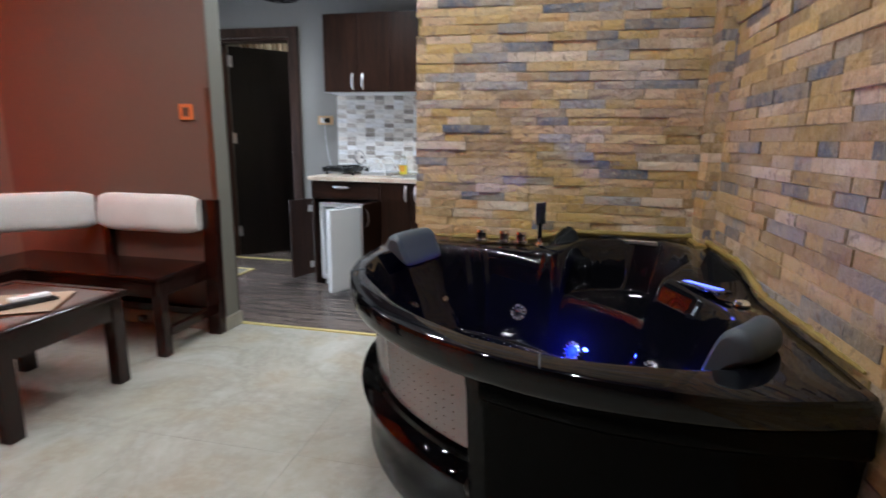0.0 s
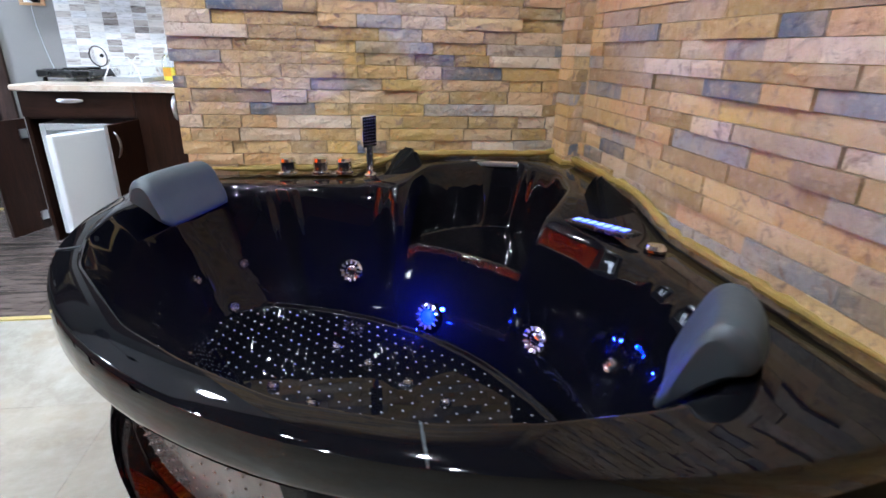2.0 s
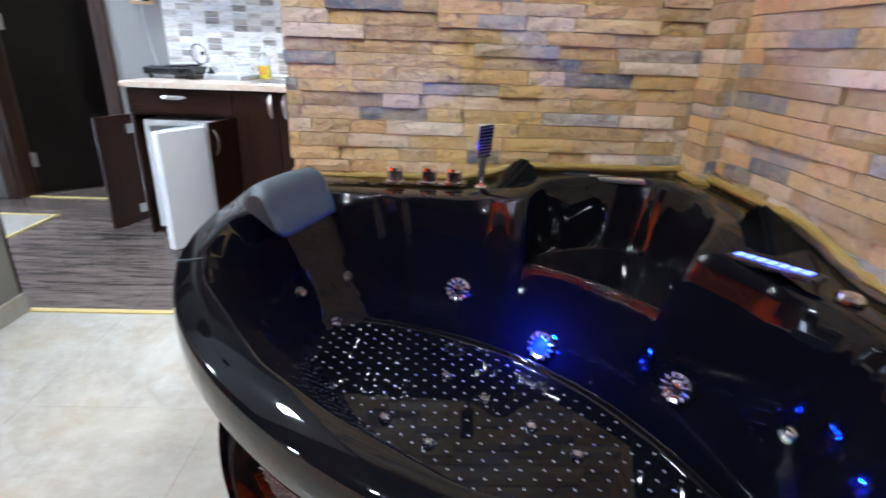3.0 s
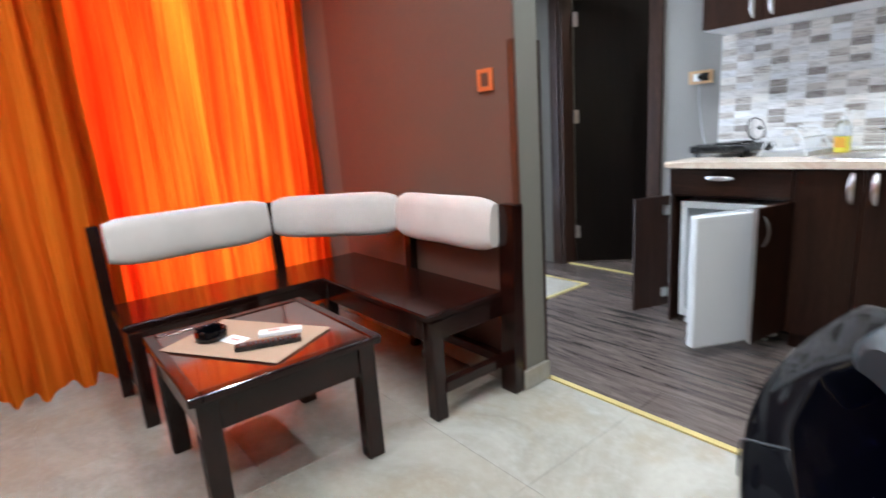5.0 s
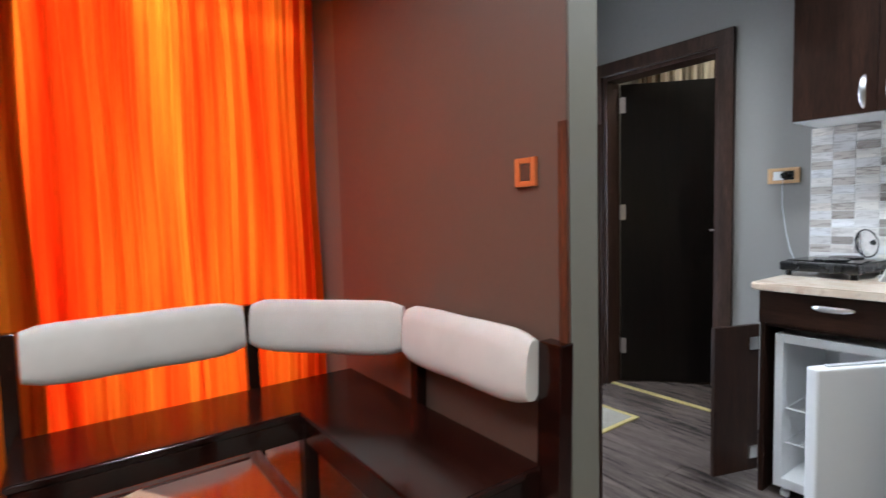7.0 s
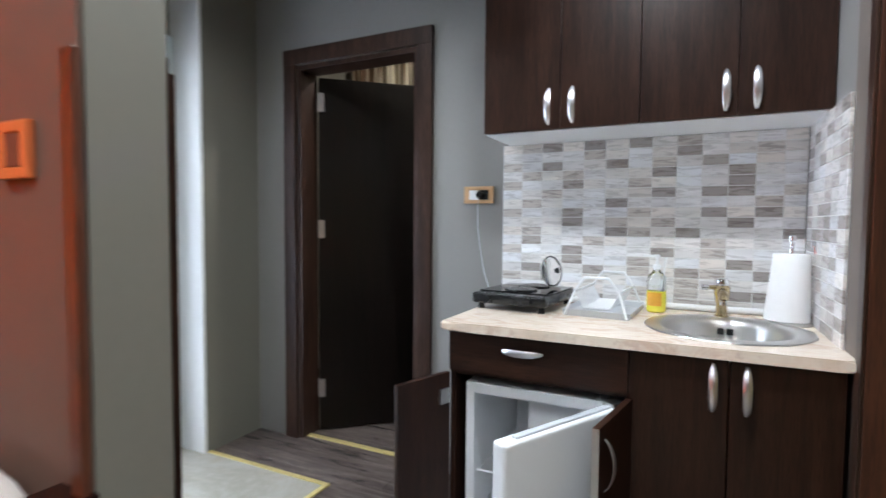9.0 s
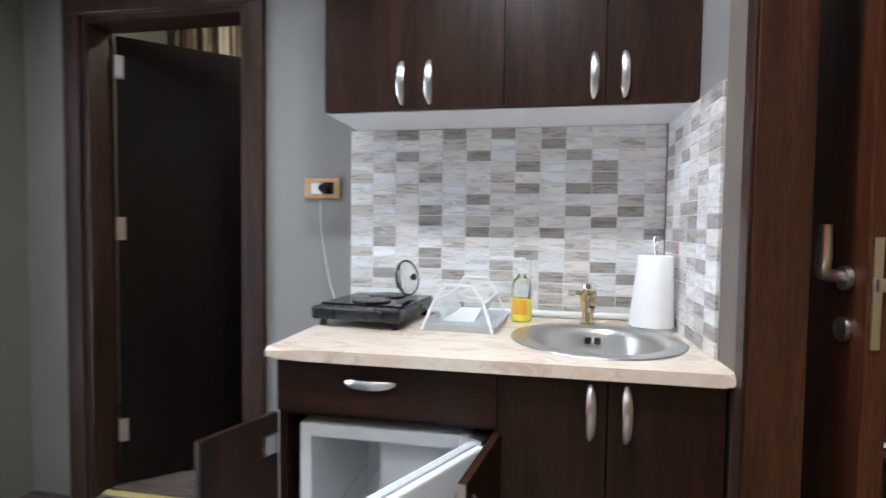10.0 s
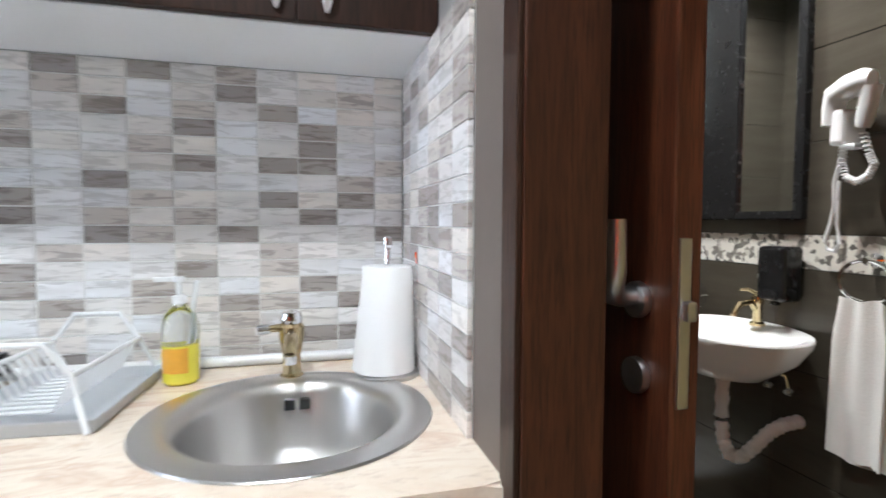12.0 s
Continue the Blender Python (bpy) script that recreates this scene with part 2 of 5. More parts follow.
def make_marble():
    n = Nodes("beige marble floor tile")
    g = n.add("NewGeometry")
    p = g.outputs["Position"]
    f = n.noise(p, 1.3, 7, 0.66, 0.6)
    col = n.ramp(f, [(0.25, (0.265, 0.211, 0.14)), (0.42, (0.39, 0.367, 0.312)), (0.52, (0.312, 0.296, 0.257)), (0.64, (0.437, 0.421, 0.374)), (0.8, (0.328, 0.273, 0.195))])
    col = n.mix(n.ramp(n.noise(p, 3.4, 3, 0.5, 0.3), [(0.50, (0, 0, 0)), (0.66, (0.6, 0.6, 0.6))]), col, (0.33, 0.275, 0.20))
    col = n.mix(n.ramp(n.noise(p, 22, 5, 0.65), [(0.45, (0, 0, 0)), (0.7, (0.4, 0.4, 0.4))]), col, (0.47, 0.45, 0.40))
    tile = n.add("ObjectInfo")
    col = n.mix(n.ramp(tile.outputs["Random"], [(0.0, (0, 0, 0)), (1.0, (0.3, 0.3, 0.3))]), col, (0.30, 0.26, 0.20))
    col = n.mix(1.0, col, (0.92, 0.91, 0.90), "MULTIPLY")
    r = n.add("MapRange", None, Value=f, To_Min=0.14, To_Max=0.26)
    return n.set(Base_Color=col, Roughness=r.outputs[0])


M["marble"] = make_marble()


def make_laminate():
    n = Nodes("dark grey brown laminate")
    o = n.add("ObjectInfo")
    g = n.add("NewGeometry")
    v = n.add("Mapping", None, Vector=g.outputs["Position"])
    v.inputs["Scale"].default_value = (1.1, 11, 1)
    f = n.noise(v.outputs[0], 2.2, 7, 0.66, 1.0)
    base = n.mix(o.outputs["Random"], (0.035, 0.025, 0.022), (0.075, 0.055, 0.048))
    col = n.mix(n.ramp(f, [(0.36, (0, 0, 0)), (0.66, (1, 1, 1))]), base, (0.15, 0.12, 0.107))
    fine = n.noise(v.outputs[0], 14, 4, 0.6)
    col = n.mix(n.ramp(fine, [(0.5, (0, 0, 0)), (0.8, (1, 1, 1))]), col, (0.03, 0.021, 0.017))
    n.bump(fine, 0.1, 0.002)
    return n.set(Base_Color=col, Roughness=0.24)


M["laminate"] = make_laminate()


def make_bath_tile():
    n = Nodes("dark olive brown bathroom tile")
    g = n.add("NewGeometry")
    v = n.add("Mapping", None, Vector=g.outputs["Position"])
    v.inputs["Scale"].default_value = (1, 1, 7)
    f = n.noise(v.outputs[0], 3, 5)
    col = n.mix(f, (0.045, 0.038, 0.028), (0.085, 0.075, 0.06))
    return n.set(Base_Color=col, Roughness=0.22)


M["bath_tile"] = make_bath_tile()


def make_border():
    n = Nodes("black and white mosaic border")
    g = n.add("NewGeometry")
    v = n.add("TexVoronoi", {"feature": "F1"}, Vector=g.outputs["Position"], Scale=55.0)
    col = n.ramp(v.outputs["Color"], [(0.0, (0.04, 0.04, 0.04)), (0.36, (0.25, 0.23, 0.2)), (0.42, (0.7, 0.68, 0.62))])
    return n.set(Base_Color=col, Roughness=0.3)


M["border"] = make_border()


def make_cloth(name, a, b, through_amount, scale=6.0):
    n = Nodes(name)
    v = n.coords((1, 1, 0.06))
    col = n.mix(n.ramp(n.noise(v, scale, 3), [(0.40, (0, 0, 0)), (0.64, (1, 1, 1))]), a, b)
    weave = n.noise(n.coords((1, 1, 1)), 260, 2)
    out = n.t.nodes["Material Output"]
    dif = n.add("BsdfDiffuse", None, Color=col)
    tra = n.add("BsdfTranslucent", None, Color=col)
    bmp = n.add("Bump", None, Height=weave, Strength=0.2, Distance=0.002)
    n.t.links.new(bmp.outputs[0], dif.inputs["Normal"])
    mixer = n.add("MixShader")
    mixer.inputs[0].default_value = through_amount
    n.t.links.new(dif.outputs[0], mixer.inputs[1])
    n.t.links.new(tra.outputs[0], mixer.inputs[2])
    n.t.links.new(mixer.outputs[0], out.inputs[0])
    return n.mat


M["sheer"] = make_cloth("orange sheer", (0.93, 0.07, 0.004), (0.98, 0.22, 0.012), 0.68)
M["drape"] = make_cloth("orange drape", (0.62, 0.125, 0.010), (0.70, 0.18, 0.014), 0.05)
M["beige_cloth"] = make_cloth("cream and brown striped curtain", (0.16, 0.10, 0.06), (0.75, 0.68, 0.52), 0.3, 16.0)

M["red_wood_dark"] = wood("dark reddish brown veneer", (0.04, 0.013, 0.007), (0.09, 0.03, 0.014), 0.34, (14, 14, 1))
M["seal"] = paint("yellow sealant", (0.22, 0.145, 0.025), 0.6, 0.35, 20, 0.4)
M["bench_wood"].node_tree.nodes["Principled BSDF"].inputs["Specular IOR Level"].default_value = 0.3
M["tub_window"] = paint("mirrored grey acrylic", (0.55, 0.55, 0.54), 0.08, 0.25, 3, 0.0, metal=0.6)
M["stud"] = paint("pale stud", (0.30, 0.31, 0.34), 0.2, 0.05, 9, 0.0)
M["satin"] = metal("satin steel", (0.8, 0.8, 0.82), 0.3)
M["grey_plastic"] = paint("grey plastic", (0.5, 0.52, 0.55), 0.4, 0.05, 9, 0.0)
M["red_badge"] = paint("red badge", (0.4, 0.03, 0.03), 0.4, 0.1, 9, 0.0)
M["pink_print"] = paint("pink red print", (0.7, 0.25, 0.22), 0.5, 0.2, 60, 0.0)
M["brown_plastic"] = paint("dark brown plastic", (0.10, 0.05, 0.035), 0.35, 0.1, 9, 0.0)
M["light_wood_plastic"] = paint("pale copper plastic", (0.55, 0.33, 0.17), 0.35, 0.1, 9, 0.0)
M["yellow_soap"] = paint("yellow dish soap", (0.85, 0.78, 0.10), 0.2, 0.05, 9, 0.0)
M["orange_label"] = paint("orange label", (0.8, 0.40, 0.05), 0.45, 0.3, 30, 0.0)

# ---- mesh helpers ----


def link_mesh(name, bm, mat, parent=None, label="", smooth=False, kind=""):
    me = bpy.data.meshes.new(name)
    bm.normal_update()
    bm.to_mesh(me)
    bm.free()
    for m in mat if isinstance(mat, (list, tuple)) else [mat]:
        me.materials.append(M[m])
    if smooth:
        me.polygons.foreach_set("use_smooth", [True] * len(me.polygons))
        me.set_sharp_from_angle(angle=radians(40))
    ob = new(name, me)
    ob.parent = parent
    return tagged(ob, label, kind=kind)


def part(name, bm, material, parent, label="", smooth=False):
    return link_mesh(name, bm, material, parent, label, smooth)


def thing(name, label, category, at=(0, 0, 0), rz=0.0, group=""):
    ob = new(name)
    ob.matrix_basis = pose(*at, 0, 0, rz)
    return tagged(ob, label, category, group)


def box(x0, y0, z0, x1, y1, z1, bevel=0.0, segs=2, bm=None):
    b = bmesh.new()
    bmesh.ops.create_cube(b, size=1.0)
    for v in b.verts:
        v.co = Vector(((x0 + x1) / 2 + v.co.x * (x1 - x0), (y0 + y1) / 2 + v.co.y * (y1 - y0), (z0 + z1) / 2 + v.co.z * (z1 - z0)))
    if bevel:
        bmesh.ops.bevel(b, geom=b.edges[:], offset=bevel, segments=segs, affect="EDGES", profile=0.6)
    return join(bm, b) if bm is not None else b


def join(bm, other, m=None):
    if m is not None:
        bmesh.ops.transform(other, matrix=m, verts=other.verts[:])
    me = bpy.data.meshes.new("tmp")
    other.to_mesh(me)
    bm.from_mesh(me)
    bpy.data.meshes.remove(me)
    other.free()
    return bm


def tube(points, radius, sides=10, closed=False, flat=1.0):
    """A round bar along points; radius may be a list."""
    b = bmesh.new()
    pts = [Vector(p) for p in points]
    n = len(pts)
    rings = []
    up = Vector((0, 0, 1))
    for i, p in enumerate(pts):
        d = (pts[(i + 1) % n if closed else min(i + 1, n - 1)] - pts[(i - 1) % n if closed else max(i - 1, 0)]).normalized()
        side = d.cross(up)
        if side.length < 0.05:
            side = d.cross(Vector((0, 1, 0)))
        side.normalize()
        nn = side.cross(d).normalized()
        r = radius[i] if isinstance(radius, (list, tuple)) else radius
        rings.append([b.verts.new(p + side * math.cos(a) * r + nn * math.sin(a) * r * flat) for a in [k * math.tau / sides for k in range(sides)]])
    for i in range(n if closed else n - 1):
        a, c = rings[i], rings[(i + 1) % n]
        for k in range(sides):
            b.faces.new((a[k], a[(k + 1) % sides], c[(k + 1) % sides], c[k]))
    if not closed:
        b.faces.new(rings[0][::-1])
        b.faces.new(rings[-1])
    bmesh.ops.recalc_face_normals(b, faces=b.faces[:])
    return b


def lathe(profile, sides=32, m=None, cap=True):
    """A turned shape round z from (radius, height) pairs, bottom to top."""
    b = bmesh.new()
    rings = [[b.verts.new((r * math.cos(k * math.tau / sides), r * math.sin(k * math.tau / sides), z)) for k in range(sides)] for r, z in profile]
    for a, c in zip(rings, rings[1:]):
        for k in range(sides):
            b.faces.new((a[k], a[(k + 1) % sides], c[(k + 1) % sides], c[k]))
    if cap:
        b.faces.new(rings[0][::-1])
        b.faces.new(rings[-1])
    if m is not None:
        bmesh.ops.transform(b, matrix=m, verts=b.verts[:])
    return b


def setting(name, bm, mat, label=""):
    return link_mesh(name, bm, mat, None, label, kind="structure")


# ---- the setting ----
ZC = 2.65
YB = 5.40
XR = 1.95
YW = 3.54
bm = box(-2.6, -1.6, -0.08, 2.2, 3.80, -0.006)
floor_room = setting("floor_room", bm, "grout")
floor_hall = setting("floor_hall", box(-2.6, 3.80, -0.08, 2.2, 8.2, -0.006), "dark_grout")
setting("ceiling_room", box(-2.8, -1.8, ZC, 2.4, 3.81, ZC + 0.1), "dark_ceiling")
setting("ceiling_hall", box(-2.8, 3.81, ZC, 2.4, 8.4, ZC + 0.1), "white_paint")
# back wall with the door's opening
bm = box(-2.35, YB, 0, -1.80, YB + 0.12, ZC)
box(-1.06, YB, 0, 0.62, YB + 0.12, ZC, bm=bm)
box(-1.80, YB, 2.02, -1.06, YB + 0.12, ZC, bm=bm)
setting("wall_back", bm, "grey_wall")
# hall's side wall, and the reveal of the balcony door
setting("wall_hall_side", box(-2.35, 5.04, 0, -2.09, YB, ZC), "olive_wall")
bm = box(-2.60, 3.81, 0, -2.30, 4.08, ZC)
box(-2.60, 4.08, 2.12, -2.30, 5.04, ZC, bm=bm)
box(-2.60, 5.04, 0, -2.35, YB + 0.12, ZC, bm=bm)
setting("wall_balcony", bm, "olive_wall")
# stub wall between the rooms
setting("wall_stub", box(-2.60, 3.66, 0, -0.625, 3.782, ZC), "olive_wall")
setting("wall_stub_face", box(-2.09, 3.652, 0, -0.629, 3.659, ZC), "brown_wall")
# the passage between the rooms is open to the ceiling
setting("wall_stone_back", box(0.60, YW + 0.02, 0, 2.2, 3.80, ZC), "mortar")
setting("wall_stone_side", box(XR + 0.02, -1.6, 0, 2.2, YW + 0.02, ZC), "mortar")
setting("wall_near", box(-2.6, -1.72, 0, 2.2, -1.6, ZC), "brown_wall")
bm = box(-2.60, -1.6, 0, -2.45, -0.25, ZC)
box(-2.60, 3.58, 0, -2.45, 3.66, ZC, bm=bm)
box(-2.60, -0.25, 0, -2.45, 3.58, 0.12, bm=bm)
box(-2.60, -0.25, 2.45, -2.45, 3.58, ZC, bm=bm)
setting("wall_window", bm, "olive_wall")
# wall between hall and bathroom, door opening from 3.84 to 4.70
bm = box(0.49, 4.74, 0, 0.60, YB, ZC)
box(0.60, 3.80, 2.06, 0.61, 4.74, ZC, bm=bm)
box(0.49, 3.80, 2.06, 0.60, 4.74, ZC, bm=bm)
setting("wall_bath_door", bm, "grey_wall")
# bathroom shell
setting("wall_bath_side", box(1.862, 3.80, 0, 2.0, 6.72, ZC), "dark_grout")
setting("wall_bath_end", box(0.60, 6.60, 0, 1.862, 6.72, ZC), "dark_grout")
setting("wall_bath_left", box(0.60, YB + 0.12, 0, 0.72, 6.60, ZC), "bath_tile")
# room behind the hall door
bm = box(-2.7, 7.1, 0, 0.6, 7.2, ZC)
box(-2.7, 5.52, 0, -2.6, 8.2, ZC, bm=bm)
box(0.48, 5.52, 0, 0.60, 8.1, ZC, bm=bm)
setting("wall_back_room", bm, "olive_wall")

# ---- doors and windows ----
door_frame = thing("door_1", "dark wenge room door, standing ajar in its casing", "door")
door_frame["kind"] = "structure"
bm = box(-1.88, YB - 0.02, 0, -1.80, YB + 0.0, 2.10, 0.004)
box(-1.06, YB - 0.02, 0, -0.98, YB, 2.10, 0.004, bm=bm)
box(-1.88, YB - 0.022, 2.02, -0.98, YB, 2.102, 0.004, bm=bm)
part("casing", bm, "frame_wood", door_frame, "dark wood casing")
bm = box(-1.80, YB, 0, -1.775, YB + 0.13, 2.02)
box(-1.085, YB, 0, -1.06, YB + 0.13, 2.02, bm=bm)
box(-1.775, YB, 1.995, -1.085, YB + 0.13, 2.02, bm=bm)
part("jamb", bm, "frame_wood", door_frame)
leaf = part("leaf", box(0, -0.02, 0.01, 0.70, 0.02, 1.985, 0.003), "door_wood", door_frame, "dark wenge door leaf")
leaf.matrix_basis = pose(-1.77, YB + 0.135, 0, 0, 0, 42)
for hz in (0.2, 1.1, 1.8):
    part("hinge", join(lathe([(0.008, hz), (0.008, hz + 0.1)], 10), box(-0.004, -0.03, hz + 0.0, 0.03, -0.02, hz + 0.1)), "steel", leaf)
bm = tube([(0.64, -0.02, 1.02), (0.64, -0.065, 1.02), (0.53, -0.07, 1.02)], 0.009)
join(bm, lathe([(0.025, 0), (0.025, 0.008)], 20, Matrix.Translation((0.64, -0.02, 1.02)) @ Matrix.Rotation(radians(90), 4, "X")))
part("door_handle", bm, "chrome", leaf, "chrome lever handle", True)
setting("threshold_strip", box(-1.84, YB + 0.035, 0, -1.06, YB + 0.065, 0.006), "yellow_metal")
setting("floor_strip", box(-0.62, 3.785, -0.005, 0.62, 3.812, 0.004), "yellow_metal")

bath_door = thing("door_2", "reddish brown sliding bathroom door, open, with chrome lever", "door")
bath_door["kind"] = "structure"
bm = box(0.482, 4.700, 0, 0.4895, 4.745, 2.12, 0.002)
part("casing", bm, "frame_wood", bath_door)
part("jamb", box(0.490, 4.70, 0, 0.600, 4.738, 2.06, 0.003), "red_wood_dark", bath_door, "dark wood jamb lining")
leaf2 = part("leaf", box(0.72, 4.735, 0.01, 0.765, 5.38, 2.07, 0.004), "red_wood", bath_door, "reddish brown door leaf")
bm = tube([(0.72, 4.80, 1.08), (0.685, 4.798, 1.08), (0.665, 4.787, 1.085), (0.656, 4.772, 1.10), (0.655, 4.766, 1.12), (0.656, 4.766, 1.19)], [0.013, 0.015, 0.015, 0.015, 0.015, 0.012], 16)
part("door_handle", bm, "satin", leaf2, "chrome lever turned upright", True)
for nm, z in (("handle_rose", 1.075), ("keyhole_rose", 0.965)):
    part(nm, lathe([(0.025, 0), (0.027, 0.004), (0.026, 0.013), (0.010, 0.015)], 24, Matrix.Translation((0.72, 4.80, z)) @ Matrix.Rotation(radians(-90), 4, "Y")), "satin", leaf2, smooth=True)
part("lock_plate", box(0.729, 4.731, 0.935, 0.747, 4.736, 1.165, 0.002), "satin", leaf2, "steel lock plate")
part("latch", box(0.732, 4.718, 1.055, 0.747, 4.732, 1.082, 0.004), "satin", leaf2)
part("door_knob", lathe([(0.008, 0), (0.008, 0.02), (0.02, 0.03), (0.018, 0.045)], 16, Matrix.Translation((0.765, 4.79, 1.08)) @ Matrix.Rotation(radians(90), 4, "Y")), "chrome", leaf2, smooth=True)
setting("trim_bath_door", box(0.60, 3.797, 0, 0.62, 3.86, 2.10, 0.003), "frame_wood")

balcony = thing("balcony_door", "white plastic balcony door with glass and dark hinges", "door")
balcony["kind"] = "structure"
bm = box(-2.36, 4.96, 0.02, -2.27, 5.038, 2.12, 0.006)
box(-2.36, 4.08, 0.02, -2.27, 4.14, 2.12, 0.006, bm=bm)
box(-2.36, 4.14, 2.05, -2.27, 4.96, 2.12, 0.006, bm=bm)
part("frame", bm, "pvc", balcony)
bm = box(-2.345, 4.86, 0.04, -2.262, 4.958, 2.05, 0.008)
box(-2.345, 4.14, 0.04, -2.262, 4.23, 2.05, 0.008, bm=bm)
box(-2.345, 4.23, 0.04, -2.262, 4.86, 0.13, 0.008, bm=bm)
box(-2.345, 4.23, 1.96, -2.262, 4.86, 2.05, 0.008, bm=bm)
part("sash", bm, "pvc", balcony)
pane = part("pane", box(-2.32, 4.225, 0.125, -2.31, 4.865, 1.965), "glass", balcony)
pane.visible_shadow = False
for hz in (0.22, 1.22, 1.5, 1.95):
    part("hinge", box(-2.262, 4.945, hz - 0.05, -2.245, 4.975, hz + 0.05, 0.004), "black_plastic", balcony, "dark hinge")
setting("wall_white_reveal", box(-2.352, 5.02, 0, -2.088, 5.039, ZC), "white_paint")

room_window = thing("window_1", "wide plastic window behind the orange curtains", "window")
room_window["kind"] = "structure"
bm = box(-2.56, -0.25, 0.12, -2.50, 3.58, 0.20, 0.005)
box(-2.56, -0.25, 2.37, -2.50, 3.58, 2.45, 0.005, bm=bm)
for y in (-0.25, 0.69, 1.63, 2.57, 3.50):
    box(-2.555, y, 0.2, -2.505, y + 0.08, 2.37, 0.005, bm=bm)
part("window_frame", bm, "pvc", room_window)
for y in (-0.17, 0.77, 1.71, 2.65):
    p = part("pane", box(-2.535, y, 0.2, -2.525, y + 0.86, 2.37), "glass", room_window)
    p.visible_shadow = False
bd = setting("backdrop", box(-4.6, -3.5, -1.0, -4.55, 7.5, 4.0), "day_glow", "bright daylight outside")


def cloth(name, label, y0, y1, x, mat, folds, depth, z0, z1, seed, segs=None, along="y"):
    rnd = random.Random(seed)
    segs = segs or int(folds * 12)
    ph = [rnd.uniform(-0.6, 0.6) for _ in range(int(folds) + 2)]
    b = bmesh.new()
    rows = []
    nz = 16
    for j in range(nz + 1):
        w = j / nz
        row = []
        for i in range(segs + 1):
            u = i / segs
            k = u * folds
            jit = ph[int(k)] * (1 - (k % 1)) + ph[min(int(k) + 1, len(ph) - 1)] * (k % 1)
            amp = depth * (0.7 + 0.5 * jit) * (0.75 + 0.35 * (1 - w))
            off = amp * math.sin(math.tau * (k + 0.18 * jit + 0.03 * math.sin(6 * w + jit * 5))) + 0.25 * depth * math.sin(math.tau * 2.3 * k + jit * 4)
            a = y0 + (y1 - y0) * u + 0.008 * math.sin(9 * w + 12 * u)
            zz = z0 + (z1 - z0) * w + (0.012 * math.sin(k * 4) if j == 0 else 0)
            row.append(b.verts.new((x + off, a, zz) if along == "y" else (a, x + off, zz)))
        rows.append(row)
    for r0, r1 in zip(rows, rows[1:]):
        for i in range(segs):
            b.faces.new((r0[i], r0[i + 1], r1[i + 1], r1[i]))
    t = thing(name, label, "curtain")
    part("cloth", b, mat, t, smooth=True)
    return t


cloth("sheer_curtain", "glowing orange sheer curtain hanging before the window", 2.25, 3.63, -2.33, "sheer", 17, 0.030, 0.04, 2.5, 3)
cloth("sheer_curtain", "glowing orange sheer curtain hanging before the window", -0.35, 1.80, -2.33, "sheer", 18, 0.034, 0.04, 2.5, 4)
cloth("heavy_curtain", "heavier orange curtain gathered in deep folds", 1.62, 2.42, -2.20, "drape", 6, 0.115, 0.02, 2.5, 8)
cloth("striped_curtain", "cream and brown striped curtain in the back room", -2.5, 0.4, 6.85, "beige_cloth", 22, 0.04, 0.1, 2.6, 9, along="x")
rp = random.Random(12)
for y, w in ((2.44, 0.07), (2.56, 0.03), (2.70, 0.05), (3.12, 0.02), (3.30, 0.03), (3.54, 0.07), (1.2, 0.1), (1.4, 0.06), (1.55, 0.1)):
    cloth("sheer_curtain", "gathered pleat of the orange sheer curtain", y, y + w, -2.395 + rp.uniform(-0.01, 0.01), "sheer", max(2, w * 22), 0.018, 0.04, 2.5, int(y * 100))
rod = thing("curtain_rod", "dark metal curtain rod on the window wall", "curtain rod")
part("rod", tube([(-2.28, -0.5, 2.53), (-2.28, 3.60, 2.53)], 0.012), "black_plastic", rod, smooth=True)
for y in (-0.4, 1.6, 3.5):
    part("bracket", box(-2.45, y, 2.515, -2.27, y + 0.02, 2.545), "black_plastic", rod)
part("beam", box(-2.45, -0.3, 2.49, -2.15, 3.62, 2.51), "black_plastic", rod)

# the back room's fixture is added as well, to go with its fill light
for sx, sy, sz in [(a, b, ZC) for a, b in SPOTS + HALL_SPOTS] + [(a, b, ZC) for a, b in BATH_SPOTS + BACK_FILL]:
    s = thing("ceiling_spotlight", "small round recessed ceiling spotlight with steel ring", "ceiling light", (sx, sy, sz), group="ceiling spotlights")
    part("ring", lathe([(0.032, 0.0), (0.045, -0.002), (0.044, -0.008), (0.034, -0.010), (0.032, 0.0)], 24, cap=False), "steel", s, smooth=True)
    part("lens", lathe([(0.030, -0.003), (0.030, -0.001)], 20), "spot_glow", s)

# corner protectors and light skirting of the stub wall
setting("trim_corner", box(-0.650, 3.640, 0.0, -0.621, 3.651, 1.42, 0.002), "red_wood")
setting("trim_corner", box(-0.650, 3.783, 0.0, -0.621, 3.794, 1.42, 0.002), "dark_wood")
setting("baseboard", box(-0.624, 3.63, 0, -0.610, 3.795, 0.085, 0.003), "marble")
setting("baseboard", box(-2.30, 3.629, 0, -0.625, 3.639, 0.085, 0.003), "marble")
setting("entry_tile_field", box(-2.30, 4.10, -0.005, -1.345, 5.035, 0.003), "marble", "light tiles before the balcony door")
setting("entry_strip", box(-2.09, 5.035, -0.004, -1.32, 5.06, 0.006), "yellow_metal")
setting("entry_strip", box(-1.345, 4.075, -0.004, -1.32, 5.035, 0.006), "yellow_metal")
setting("entry_strip", box(-2.30, 4.075, -0.004, -1.345, 4.10, 0.006), "yellow_metal")

